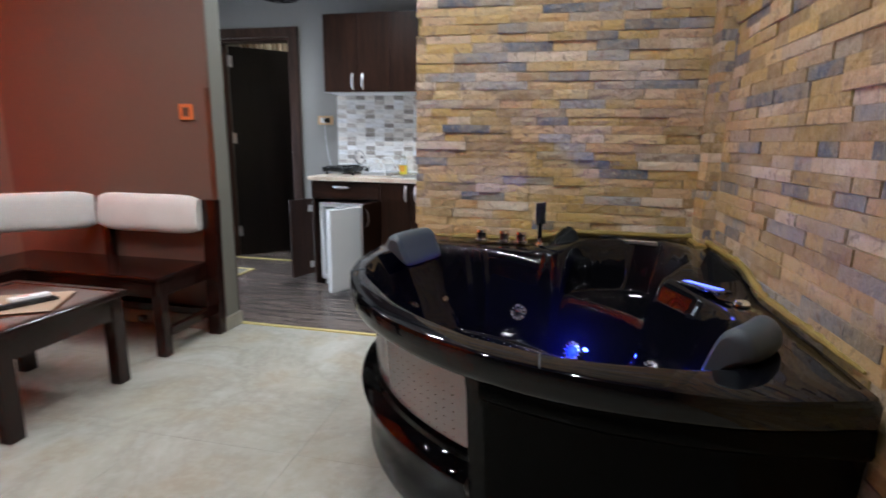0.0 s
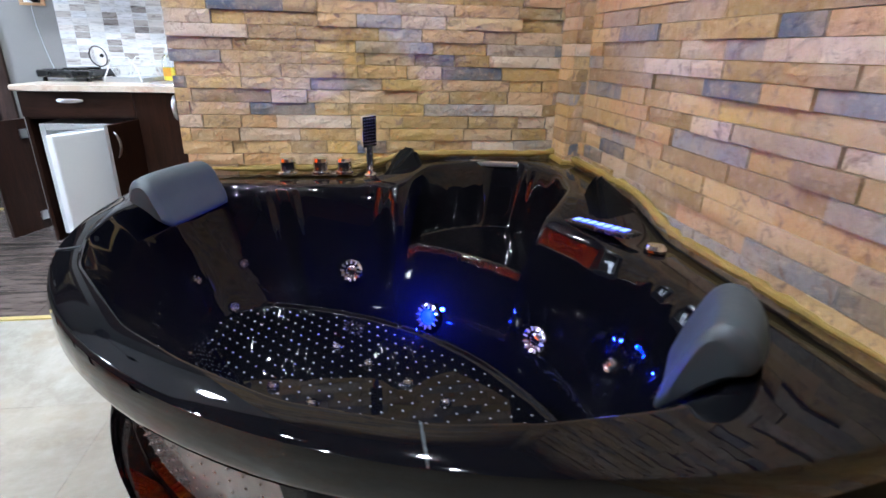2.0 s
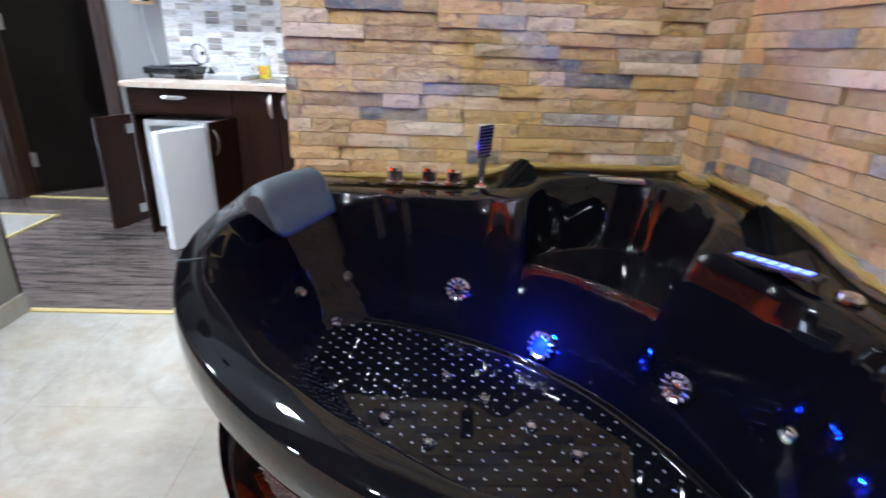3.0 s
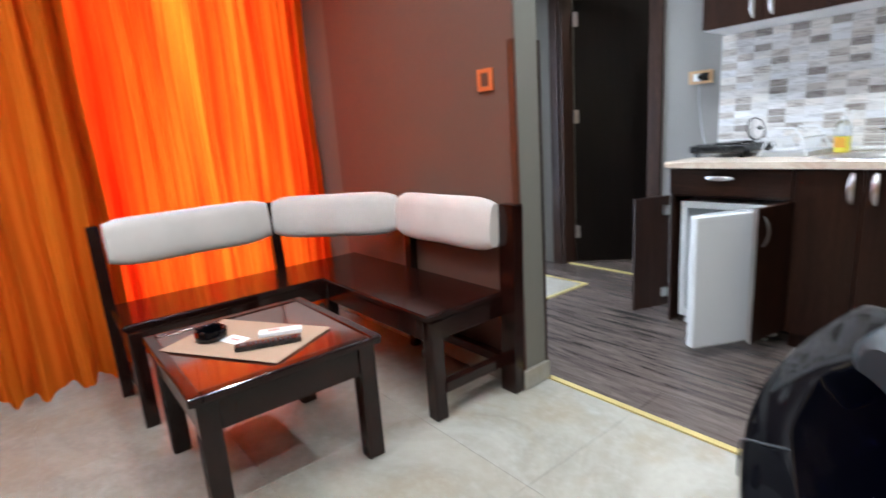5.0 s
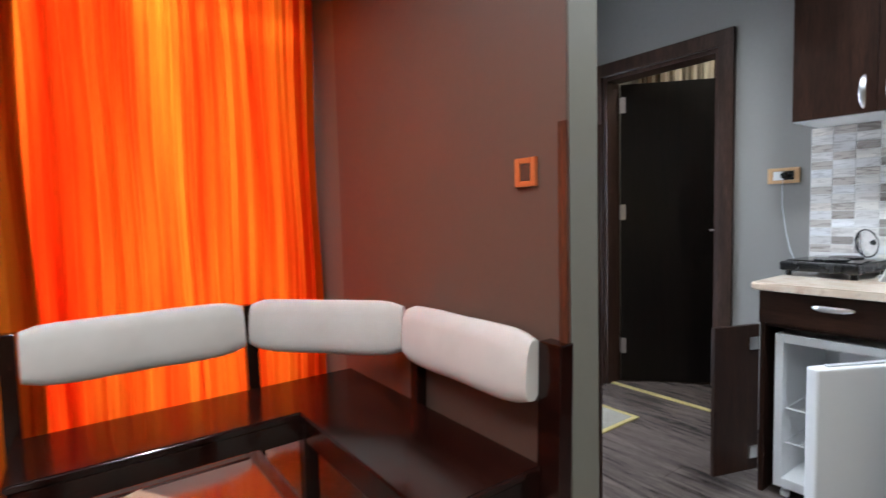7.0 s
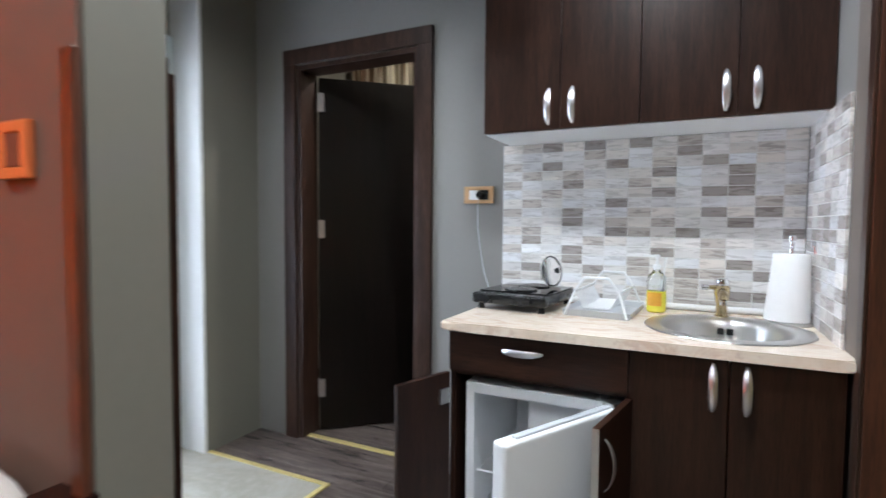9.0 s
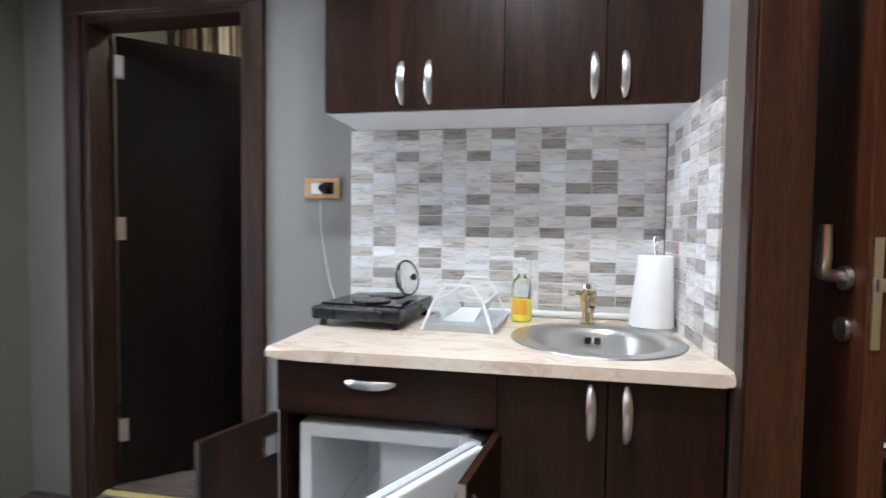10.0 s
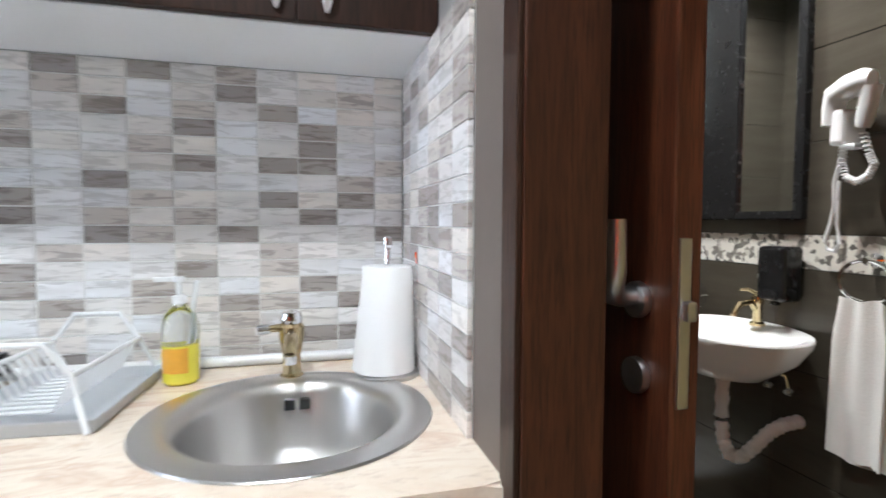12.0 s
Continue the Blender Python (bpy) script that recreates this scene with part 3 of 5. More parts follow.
# ---- the corner whirlpool tub ----
tub = thing("whirlpool_bathtub", "glossy black corner whirlpool bathtub lit blue inside, beside the stone walls", "bathtub", (XR, YW, 0))


def rim_radius(theta):
    """Outline of the tub round the room's corner; theta from the back wall to the side wall."""
    return 1.445 + 0.185 * max(0.0, math.sin(2 * theta)) ** 1.15


CX, CY = -0.70, -0.64
INNER = [(-0.24, -1.33), (-0.36, -1.36), (-0.54, -1.37), (-0.67, -1.36), (-0.86, -1.29), (-1.01, -1.18), (-1.13, -1.07), (-1.32, -0.80), (-1.38, -0.64), (-1.40, -0.44), (-1.34, -0.26), (-1.20, -0.17), (-1.07, -0.165), (-1.00, -0.185), (-0.84, -0.195), (-0.71, -0.205), (-0.655, -0.27), (-0.60, -0.25), (-0.55, -0.17), (-0.47, -0.125), (-0.30, -0.085), (-0.17, -0.12), (-0.125, -0.28), (-0.16, -0.46), (-0.22, -0.56), (-0.285, -0.635), (-0.235, -0.71), (-0.185, -0.79), (-0.16, -0.87), (-0.155, -0.98), (-0.14, -1.16)]
OUTER = [(-rim_radius(k * math.pi / 2 / 48) * math.cos(k * math.pi / 2 / 48), -rim_radius(k * math.pi / 2 / 48) * math.sin(k * math.pi / 2 / 48)) for k in range(49)]
OUTER = [(min(x, -0.012), min(y, -0.012)) for x, y in OUTER] + [(-0.012, -0.012)]


def reach(poly, ang):
    """How far the outline lies from the tub's middle in a direction."""
    dx, dy = math.cos(ang), math.sin(ang)
    best = 0.1
    for (ax, ay), (bx, by) in zip(poly, poly[1:] + poly[:1]):
        ax, ay, bx, by = ax - CX, ay - CY, bx - CX, by - CY
        ex, ey = bx - ax, by - ay
        det = dx * ey - dy * ex
        if abs(det) < 1e-9:
            continue
        t = (ax * ey - ay * ex) / det
        u = (ax * dy - ay * dx) / det
        if t > 0 and -1e-6 <= u <= 1 + 1e-6:
            best = max(best, t)
    return best


def sm(a, b, x):
    t = min(1, max(0, (x - a) / (b - a)))
    return t * t * (3 - 2 * t)


def deck_z(x, y):
    r = math.hypot(x, y)
    z = 0.655 + 0.05 * sm(0.82, 0.55, r)
    return z + 0.012 * sm(0.3, 0.0, min(-x, -y))


def lip(x, y):
    """How far a place lies in front of the studded floor's rounded edge."""
    return -x - y - (1.10 + 0.4 * (x - y) ** 2)


def basin_z(x, y):
    """Height of the basin floor: sunken middle, studded lounge floor in front, raised corner seat behind."""
    q, s, d = lip(x, y), -x - y, x - y
    z = 0.165 + (0.288 - 0.165) * sm(-0.075, -0.005, q) + 0.010 * math.exp(-((q - 0.010) / 0.013) ** 2)
    edge = 0.885 + 0.35 * d * d
    rise = 0.13 + 0.25 * d * d
    u = (edge + rise - s) / rise
    seat = 0.165 + 0.335 * (min(1.0, u) if u > 0 else 0.0) + 0.005 * math.exp(-((s - edge + 0.016) / 0.018) ** 2)
    return max(z, seat)


NA = 360
rin = [reach(INNER, k * math.tau / NA) for k in range(NA)]
rin = [sum(rin[(k + d) % NA] for d in range(-2, 3)) / 5 for k in range(NA)]
for px, py, w in ((-1.0, -0.18, 0.020), (-1.09, -0.17, 0.022), (-0.16, -0.14, 0.014), (-0.16, -1.0, 0.012), (-0.15, -1.09, 0.014)):
    a = math.atan2(py - CY, px - CX) % math.tau / math.tau * NA
    rin = [v - w * math.exp(-((((k - a + NA / 2) % NA) - NA / 2) / 2.0) ** 2) for k, v in enumerate(rin)]
rout = [reach(OUTER, k * math.tau / NA) for k in range(NA)]
bm = bmesh.new()
levels = [i / 130 for i in range(1, 131)]
centre = bm.verts.new((CX, CY, basin_z(CX, CY)))
rings = []
for s in levels:
    row = []
    for k in range(NA):
        a = k * math.tau / NA
        q = s ** 0.72
        x, y = CX + math.cos(a) * rin[k] * q, CY + math.sin(a) * rin[k] * q
        d = rin[k] * (1 - q)
        slope = 0.085 + (0.085 + 0.13 * sm(1.05, 1.4, math.hypot(x, y)) * sm(0.9, 0.4, abs(x - y))) * sm(1.0, 1.14, math.hypot(x, y))
        t = min(1.0, d / slope)
        w = 1 - (0.35 * sm(0, 1, t) + 0.65 * t)
        z = basin_z(x, y) * (1 - w) + (deck_z(x, y) - 0.004) * w
        row.append(bm.verts.new((x, y, z)))
    rings.append(row)
for q, dz in ((0.06, 0.004), (0.14, 0.006), (0.5, 0.0), (0.85, 0.0), (0.96, -0.004), (1.0, -0.018), (1.0, -0.06), (0.93, -0.075), (0.88, -0.078)):
    row = []
    for k in range(NA):
        a = k * math.tau / NA
        r = rin[k] + (rout[k] - rin[k]) * q
        x, y = CX + math.cos(a) * r, CY + math.sin(a) * r
        row.append(bm.verts.new((x, y, deck_z(x, y) + dz)))
    rings.append(row)
for k in range(NA):
    bm.faces.new((centre, rings[0][k], rings[0][(k + 1) % NA]))
for a, c in zip(rings, rings[1:]):
    for k in range(NA):
        bm.faces.new((a[k], c[k], c[(k + 1) % NA], a[(k + 1) % NA]))
shell = part("shell", bm, "black_acrylic", tub, "glossy black acrylic shell", True)


def skirt(t0, t1, zs, insets, steps=40):
    """A curved panel below the rim, from heights and how far it stands back at each."""
    b = bmesh.new()
    rows = []
    for z, ins in zip(zs, insets):
        row = []
        for i in range(steps + 1):
            t = t0 + (t1 - t0) * i / steps
            r = rim_radius(t) - ins
            row.append(b.verts.new((min(-r * math.cos(t), -0.014), min(-r * math.sin(t), -0.014), z)))
        rows.append(row)
    for r0, r1 in zip(rows, rows[1:]):
        for i in range(steps):
            b.faces.new((r0[i], r0[i + 1], r1[i + 1], r1[i]))
    bmesh.ops.solidify(b, geom=b.faces[:], thickness=0.008)
    return b


part("side_panel", skirt(math.radians(59), math.pi / 2, [0.0, 0.02, 0.3, 0.50, 0.52, 0.53, 0.545, 0.56, 0.60], [0.065, 0.06, 0.045, 0.030, 0.026, 0.012, 0.006, 0.010, 0.012]), "black_panel", tub, "matt black side panel", True)
part("side_panel", skirt(math.radians(57), math.radians(59), [0.0, 0.02, 0.3, 0.52, 0.60], [0.07, 0.065, 0.05, 0.035, 0.02], 3), "black_acrylic", tub, smooth=True)
part("side_panel", skirt(0, math.radians(57), [0.0, 0.02, 0.13, 0.2, 0.235, 0.25, 0.27, 0.285], [0.085, 0.07, 0.07, 0.058, 0.040, 0.038, 0.055, 0.085], 40), "black_acrylic", tub, "glossy lower lip", True)
part("window_rim", skirt(0, math.radians(57), [0.285, 0.305, 0.315], [0.10, 0.085, 0.10], 40), "black_acrylic", tub, smooth=True)
part("window_rim", skirt(0, math.radians(57), [0.53, 0.56, 0.60], [0.10, 0.06, 0.035], 40), "black_acrylic", tub, smooth=True)
part("window_panel", skirt(math.radians(3), math.radians(56), [0.295, 0.42, 0.565], [0.100, 0.094, 0.086], 40), "tub_window", tub, "clear grey acrylic window panel", True)
bm = bmesh.new()
for i in range(16):
    for j in range(7):
        t = math.radians(34 + i * 1.3)
        z = 0.33 + j * 0.026
        join(bm, lathe([(0.0035, -0.001), (0.002, 0.002)], 6, Matrix.Translation((-(rim_radius(t) - 0.100 + 0.052 * (z - 0.295) + 0.002) * math.cos(t), -(rim_radius(t) - 0.100 + 0.052 * (z - 0.295) + 0.002) * math.sin(t), z))))
dots = part("studs", bm, "chrome", tub)
dots["kind"] = "stuff"

# studded basin bottom
bm = bmesh.new()
for i in range(-30, 31):
    for j in range(-30, 31):
        x, y = -1.02 + (i + j) * 0.025, -0.92 + (i - j) * 0.025
        r = math.hypot(x, y)
        ang = math.atan2(y - CY, x - CX) % math.tau
        edge = rin[int(ang / math.tau * NA) % NA] - math.hypot(x - CX, y - CY)
        if lip(x, y) > 0.045 and edge > 0.155:
            join(bm, lathe([(0.0029, 0), (0.0026, 0.0018), (0.0013, 0.003)], 6, Matrix.Translation((x, y, 0.2875))))
studs = part("studs", bm, "stud", tub, "small pale anti-slip studs", True)
studs["kind"] = "stuff"


def jet(px, py, pz, nx, ny, nz, r, lit=""):
    m = look((0, 0, 0), (-nx, -ny, -nz))
    m.translation = (px - XR, py - YW, pz)
    j = part("jet", lathe([(r, -0.012), (r, 0.003), (r * 0.82, 0.008), (r * 0.62, 0.004), (r * 0.6, -0.004)], 20, m, False), "chrome", tub, "", True)
    part("nozzle", lathe([(r * 0.6, -0.004), (r * 0.5, 0.002), (r * 0.22, 0.006)], 14, m), lit or "chrome", j, "", True)
    if r > 0.025:
        b = bmesh.new()
        for k in range(12):
            a = k * math.tau / 12
            join(b, box(r * 0.62, -0.0015, 0.003, r * 0.9, 0.0015, 0.009), m @ Matrix.Rotation(a, 4, "Z"))
        part("jet_fins", b, "steel", j)


jet(1.151, 3.270, 0.393, -0.30, -0.90, 0.30, 0.039)
jet(1.391, 3.116, 0.291, -0.62, -0.72, 0.29, 0.044, "blue_glow")
jet(1.645, 2.825, 0.365, -0.84, -0.43, 0.32, 0.040)
for jx, jy, jz, nx, ny in ((0.808, 3.290, 0.423, 0.29, -0.93), (0.690, 3.184, 0.417, 0.91, -0.28), (0.781, 3.213, 0.307, 0.4, -0.71), (0.605, 2.98, 0.44, 0.95, 0.1)):
    jet(jx, jy, jz, nx, ny, 0.3, 0.017)
for jx, jy, jz, nx, ny in ((1.745, 2.507, 0.346, -0.98, 0.07), (1.748, 2.444, 0.417, -0.95, 0.25), (1.734, 2.580, 0.442, -0.96, -0.12)):
    jet(jx, jy, jz, nx, ny, 0.2, 0.019)
for jx, jy in ((1.113, 2.962), (1.202, 2.869), (1.30, 2.773), (1.384, 2.686), (1.066, 2.717), (0.965, 2.795)):
    jet(jx, jy, 0.290, 0, 0, 1, 0.015)


def headrest(name, x, y, z, rz, tilt, ln=0.145, drop=1.0):
    b = bmesh.new()
    rows = []
    key = [(-0.050, 0.030), (-0.034, 0.062), (-0.004, 0.074), (0.026, 0.058), (0.050, 0.005), (0.076, -0.085), (0.070, -0.104), (0.050, -0.088), (0.020, -0.050), (-0.02, -0.012), (-0.046, 0.004)]
    prof = []
    for k in range(len(key)):
        p0, p1, p2, p3 = [Vector(key[(k + o) % len(key)]) for o in (-1, 0, 1, 2)]
        for w in (0, 0.25, 0.5, 0.75):
            prof.append(0.5 * (2 * p1 + (p2 - p0) * w + (2 * p0 - 5 * p1 + 4 * p2 - p3) * w * w + (3 * p1 - p0 - 3 * p2 + p3) * w ** 3))
    mid = Vector((0.01, 0.01))
    for i in range(29):
        u = -1 + i / 14
        sc = 1 - 0.10 * abs(u) ** 3 - 0.25 * max(0, abs(u) - 0.88) / 0.12
        rows.append([b.verts.new((u * ln, mid.x + (p[0] - mid.x) * sc + 0.010 * u * u, mid.y + (p[1] - mid.y) * sc * (drop if p[1] < 0 else 1))) for p in prof])
    n = len(prof)
    for a, c in zip(rows, rows[1:]):
        for k in range(n):
            b.faces.new((a[k], a[(k + 1) % n], c[(k + 1) % n], c[k]))
    b.faces.new(rows[0])
    b.faces.new(rows[-1][::-1])
    bmesh.ops.recalc_face_normals(b, faces=b.faces[:])
    p = part(name, b, "rubber", tub, "grey black rubber headrest", True)
    p.matrix_basis = pose(x - XR, y - YW, z, tilt, 0, rz)


headrest("headrest", 0.66, 3.22, 0.68, 250, 0, 0.145, 0.62)
headrest("headrest", 1.755, 2.290, 0.672, 52, 0, 0.095)
for x in (0.945, 1.055, 1.135):
    part("tap_knob", lathe([(0.028, 0), (0.028, 0.006), (0.022, 0.009), (0.022, 0.032), (0.024, 0.036), (0.021, 0.045), (0.004, 0.048)], 24, Matrix.Translation((x - XR, 3.474 - YW, 0.678)) @ Matrix.Scale(1.15, 4)), "chrome", tub, "chrome tap knob", True)
b = box(-0.025, -0.009, 0.0, 0.025, 0.009, 0.115, 0.006)
join(b, tube([(0, 0, -0.115), (0, 0, 0.01)], [0.012, 0.014], 12))
p = part("hand_shower", b, "chrome", tub, "chrome hand shower standing on the rim", True)
p.matrix_basis = pose(1.222 - XR, 3.445 - YW, 0.775, 20, -7, 18)
b = bmesh.new()
for i in range(5):
    for j in range(9):
        join(b, lathe([(0.0022, 0), (0.0012, 0.003)], 6, Matrix.Translation((-0.018 + i * 0.009, -0.011, 0.015 + j * 0.0115)) @ Matrix.Rotation(radians(90), 4, "X")))
# dark plate added to imitate dark surroundings mirrored in the chrome
part("face_plate", box(-0.022, -0.0108, 0.004, 0.022, -0.009, 0.112, 0.0008), "black_acrylic", p, "dark glossy plate imitating the chrome's dark reflection")
q = part("spray_face", b, "stud", p)
q["kind"] = "stuff"
part("shower_base", lathe([(0.026, 0), (0.026, 0.008), (0.016, 0.014), (0.014, 0.02)], 20, Matrix.Translation((1.228 - XR, 3.458 - YW, 0.668))), "chrome", tub, smooth=True)
for (x, y, rz) in ((1.345, 3.45, 0), (1.87, 2.96, 90)):
    b = bmesh.new()
    v = [b.verts.new(c) for c in ((-0.10, 0.05, 0), (0.10, 0.05, 0), (0.07, -0.07, 0), (-0.09, -0.08, 0), (0.0, 0.045, 0.105), (0.03, 0.02, 0.10))]
    for f in ((0, 1, 4), (1, 5, 4), (1, 2, 5), (2, 3, 5), (3, 4, 5), (3, 0, 4), (0, 3, 2, 1)):
        b.faces.new([v[i] for i in f])
    bmesh.ops.recalc_face_normals(b, faces=b.faces[:])
    bmesh.ops.bevel(b, geom=b.edges[:], offset=0.01, segments=2, affect="EDGES")
    p = part("corner_fin", b, "black_panel", tub, "raised black fin")
    p.matrix_basis = pose(x - XR, y - YW, 0.668, 0, 0, rz) @ Matrix.Scale(1.0 if rz == 0 else 1.12, 4)
p = part("waterfall_spout", box(-0.085, -0.022, 0, 0.085, 0.022, 0.016, 0.005), "satin", tub, "satin waterfall spout")
p.matrix_basis = pose(1.66 - XR, 3.455 - YW, 0.703, 0, 0, -12)
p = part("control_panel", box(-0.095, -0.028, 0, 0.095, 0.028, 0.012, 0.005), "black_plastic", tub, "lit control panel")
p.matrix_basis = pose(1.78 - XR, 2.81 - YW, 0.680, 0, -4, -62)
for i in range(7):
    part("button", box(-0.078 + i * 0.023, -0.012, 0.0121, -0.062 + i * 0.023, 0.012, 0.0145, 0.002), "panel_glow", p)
part("air_knob", lathe([(0.025, 0), (0.025, 0.006), (0.018, 0.014), (0.004, 0.016)], 20, Matrix.Translation((1.86 - XR, 2.69 - YW, 0.668))), "chrome", tub, "chrome air control knob", True)
lamp("tub_blue_light", "POINT", Matrix.Translation((1.350, 3.068, 0.322)), 10.0, (0.015, 0.03, 1.0), shadow_soft_size=0.006)
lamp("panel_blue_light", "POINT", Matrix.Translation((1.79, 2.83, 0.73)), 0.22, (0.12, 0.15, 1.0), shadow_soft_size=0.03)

for a in (math.atan2(-0.695 - CY, -1.352 - CX) % math.tau, math.atan2(-1.387 - CY, -0.679 - CX) % math.tau):
    k = int(a / math.tau * NA)
    pts = []
    for q, dz in ((0.02, -0.002), (0.10, 0.0055), (0.3, 0.004), (0.6, 0.0015), (0.85, 0.0005), (0.96, -0.0035), (0.995, -0.012), (1.0, -0.03), (0.998, -0.06)):
        rr = rin[k] + (rout[k] - rin[k]) * q
        x, y = CX + math.cos(a) * rr, CY + math.sin(a) * rr
        pts.append((x, y, deck_z(x, y) + dz))
    part("rim_joint", tube(pts, 0.0018, 6), "rubber", tub, "thin pale joint across the black rim", True)

seal = thing("sealant", "rough yellow sealing bead between the black tub and the stone walls", "sealant")
for ax in (0, 1):
    pts, rad = [], []
    for i in range(46):
        u = 0.02 + i / 45 * 1.33
        zz = deck_z(-u, -0.02) + 0.016 + 0.004 * noise.noise(Vector((u * 9, ax * 5, 0)))
        o = 0.010 + 0.004 * noise.noise(Vector((u * 23, ax * 7, 2)))
        pts.append((XR - u, YW - o, zz) if ax == 0 else (XR - o, YW - u, zz))
        rad.append((1 - (i / 45) ** 8 * 0.7) * 0.012 + 0.009 * noise.noise(Vector((u * 31, ax * 3, 4))))
    part("bead", tube(pts, rad, 8), "seal", seal, smooth=True)
part("bead", tube([(1.898, 3.545, 0.722), (1.898, 3.47, 0.720), (1.900, 3.412, 0.716), (1.945, 3.405, 0.712)], [0.013, 0.011, 0.015, 0.012], 8), "seal", seal, smooth=True)

# ---- corner bench, table and what lies on it ----
bench = thing("corner_bench", "dark lacquered wooden corner bench with cream backrest cushions", "bench")
SZ = 0.44
bm = bmesh.new()
pts = [(-1.93, 2.33), (-1.53, 2.33), (-1.53, 3.19), (-0.68, 3.19), (-0.68, 3.60), (-1.93, 3.60)]
vs = [bm.verts.new((x, y, SZ - 0.028)) for x, y in pts]
f = bm.faces.new(vs)
ext = bmesh.ops.extrude_face_region(bm, geom=[f])
for v in [e for e in ext["geom"] if isinstance(e, bmesh.types.BMVert)]:
    v.co.z = SZ
bmesh.ops.recalc_face_normals(bm, faces=bm.faces[:])
bmesh.ops.bevel(bm, geom=bm.edges[:], offset=0.007, segments=3, affect="EDGES")
part("seat", bm, "bench_wood", bench, "glossy dark seat")
for nm, c in (("apron", (-1.56, 2.36, 0.33, -1.535, 3.2, SZ - 0.028)), ("apron", (-1.535, 3.20, 0.33, -0.72, 3.225, SZ - 0.028)), ("apron", (-1.92, 2.34, 0.33, -1.56, 2.365, SZ - 0.028)), ("apron", (-0.715, 3.225, 0.33, -0.69, 3.6, SZ - 0.028))):
    part(nm, box(*c, 0.004), "bench_wood", bench)
for x, y in ((-1.535, 2.345), (-1.535, 3.20), (-0.712, 3.215)):
    part("leg", box(x - 0.03, y - 0.005, 0, x + 0.03, y + 0.05, SZ - 0.03, 0.005), "bench_wood", bench)
for (x, y, w, d) in ((-1.95, 2.31, 0.05, 0.05), (-1.95, 3.12, 0.05, 0.05), (-1.40, 3.585, 0.05, 0.045), (-0.70, 3.575, 0.085, 0.055)):
    b = box(x, y, 0, x + w, y + d, 0.80, 0.005)
    for v in b.verts:
        k = max(0, v.co.z - SZ) * 0.14
        if y > 3.5:
            v.co.y += k * 0.6
        else:
            v.co.x -= k
    part("back_post", b, "bench_wood", bench)
part("stretcher", box(-1.0, 3.38, 0.12, -0.96, 3.41, 0.15, 0.003), "bench_wood", bench)
part("stretcher", box(-0.715, 3.26, 0.11, -0.675, 3.60, 0.155, 0.004), "bench_wood", bench)
part("stretcher", box(-1.36, 3.58, 0.11, -0.70, 3.62, 0.155, 0.004), "bench_wood", bench)
part("stretcher", box(-1.93, 2.35, 0.11, -1.55, 2.38, 0.155, 0.004), "bench_wood", bench)


def cushion(p0, p1, label):
    a, c = Vector(p0), Vector(p1)
    ln = (c - a).length
    b = bmesh.new()
    rows = []
    for i in range(15):
        u = i / 14
        e = abs(2 * u - 1)
        sc = 1 - 0.20 * e ** 9
        ring = []
        for k in range(20):
            t = k * math.tau / 20
            cx, sx = math.cos(t), math.sin(t)
            px = math.copysign(abs(cx) ** 0.75, cx) * 0.038 * sc
            pz = math.copysign(abs(sx) ** 0.62, sx) * 0.112 * sc
            wob = 0.003 * noise.noise(Vector((u * 6, t * 1.5, ln)))
            ring.append(b.verts.new((u * ln, px + wob, pz + wob)))
        rows.append(ring)
    for r0, r1 in zip(rows, rows[1:]):
        for k in range(20):
            b.faces.new((r0[k], r0[(k + 1) % 20], r1[(k + 1) % 20], r1[k]))
    b.faces.new(rows[0][::-1])
    b.faces.new(rows[-1])
    bmesh.ops.recalc_face_normals(b, faces=b.faces[:])
    p = part("backrest", b, "cushion", bench, label, True)
    d = c - a
    p.matrix_basis = pose(a.x, a.y, a.z, -6, 0, math.degrees(math.atan2(d.y, d.x)))


cushion((-1.94, 2.37, 0.715), (-1.94, 3.11, 0.715), "cream velour backrest cushion")
cushion((-1.95, 3.155, 0.715), (-1.43, 3.60, 0.715), "cream velour backrest cushion")
cushion((-1.375, 3.585, 0.715), (-0.70, 3.585, 0.715), "cream velour backrest cushion tinted pink")

table = thing("coffee_table", "low red brown lacquered wooden table before the corner bench", "table", (-0.97, 2.67, 0), 0)
TZ = 0.45
part("tabletop", box(-0.29, -0.27, TZ - 0.012, 0.29, 0.27, TZ - 0.004, 0.002), "top_wood", table, "glossy red brown tabletop")
for c in ((-0.325, -0.305, 0.325, -0.265), (-0.325, 0.265, 0.325, 0.305), (-0.325, -0.265, -0.285, 0.265), (0.285, -0.265, 0.325, 0.265)):
    part("border_board", box(c[0], c[1], TZ - 0.03, c[2], c[3], TZ, 0.008, 3), "bench_wood", table)
for c in ((-0.244, -0.281, 0.244, -0.265), (-0.244, 0.265, 0.244, 0.281), (-0.301, -0.224, -0.285, 0.224), (0.285, -0.224, 0.301, 0.224)):
    part("apron", box(c[0], c[1], TZ - 0.13, c[2], c[3], TZ - 0.03, 0.003), "bench_wood", table)
for sx in (-1, 1):
    for sy in (-1, 1):
        b = box(sx * 0.275 - 0.03, sy * 0.255 - 0.03, 0, sx * 0.275 + 0.03, sy * 0.255 + 0.03, TZ - 0.03, 0.004)
        for k in range(3):
            o = -0.016 + k * 0.013
            box(sx * 0.275 + o, sy * 0.255 - 0.032, 0.0, sx * 0.275 + o + 0.005, sy * 0.255 + 0.032, TZ - 0.14, bm=b)
        part("leg", b, "bench_wood", table)
mat = thing("table_mat", "brown paper table mat lying askew on the low table", "table mat", (-0.97, 2.635, TZ + 0.0005), 31)
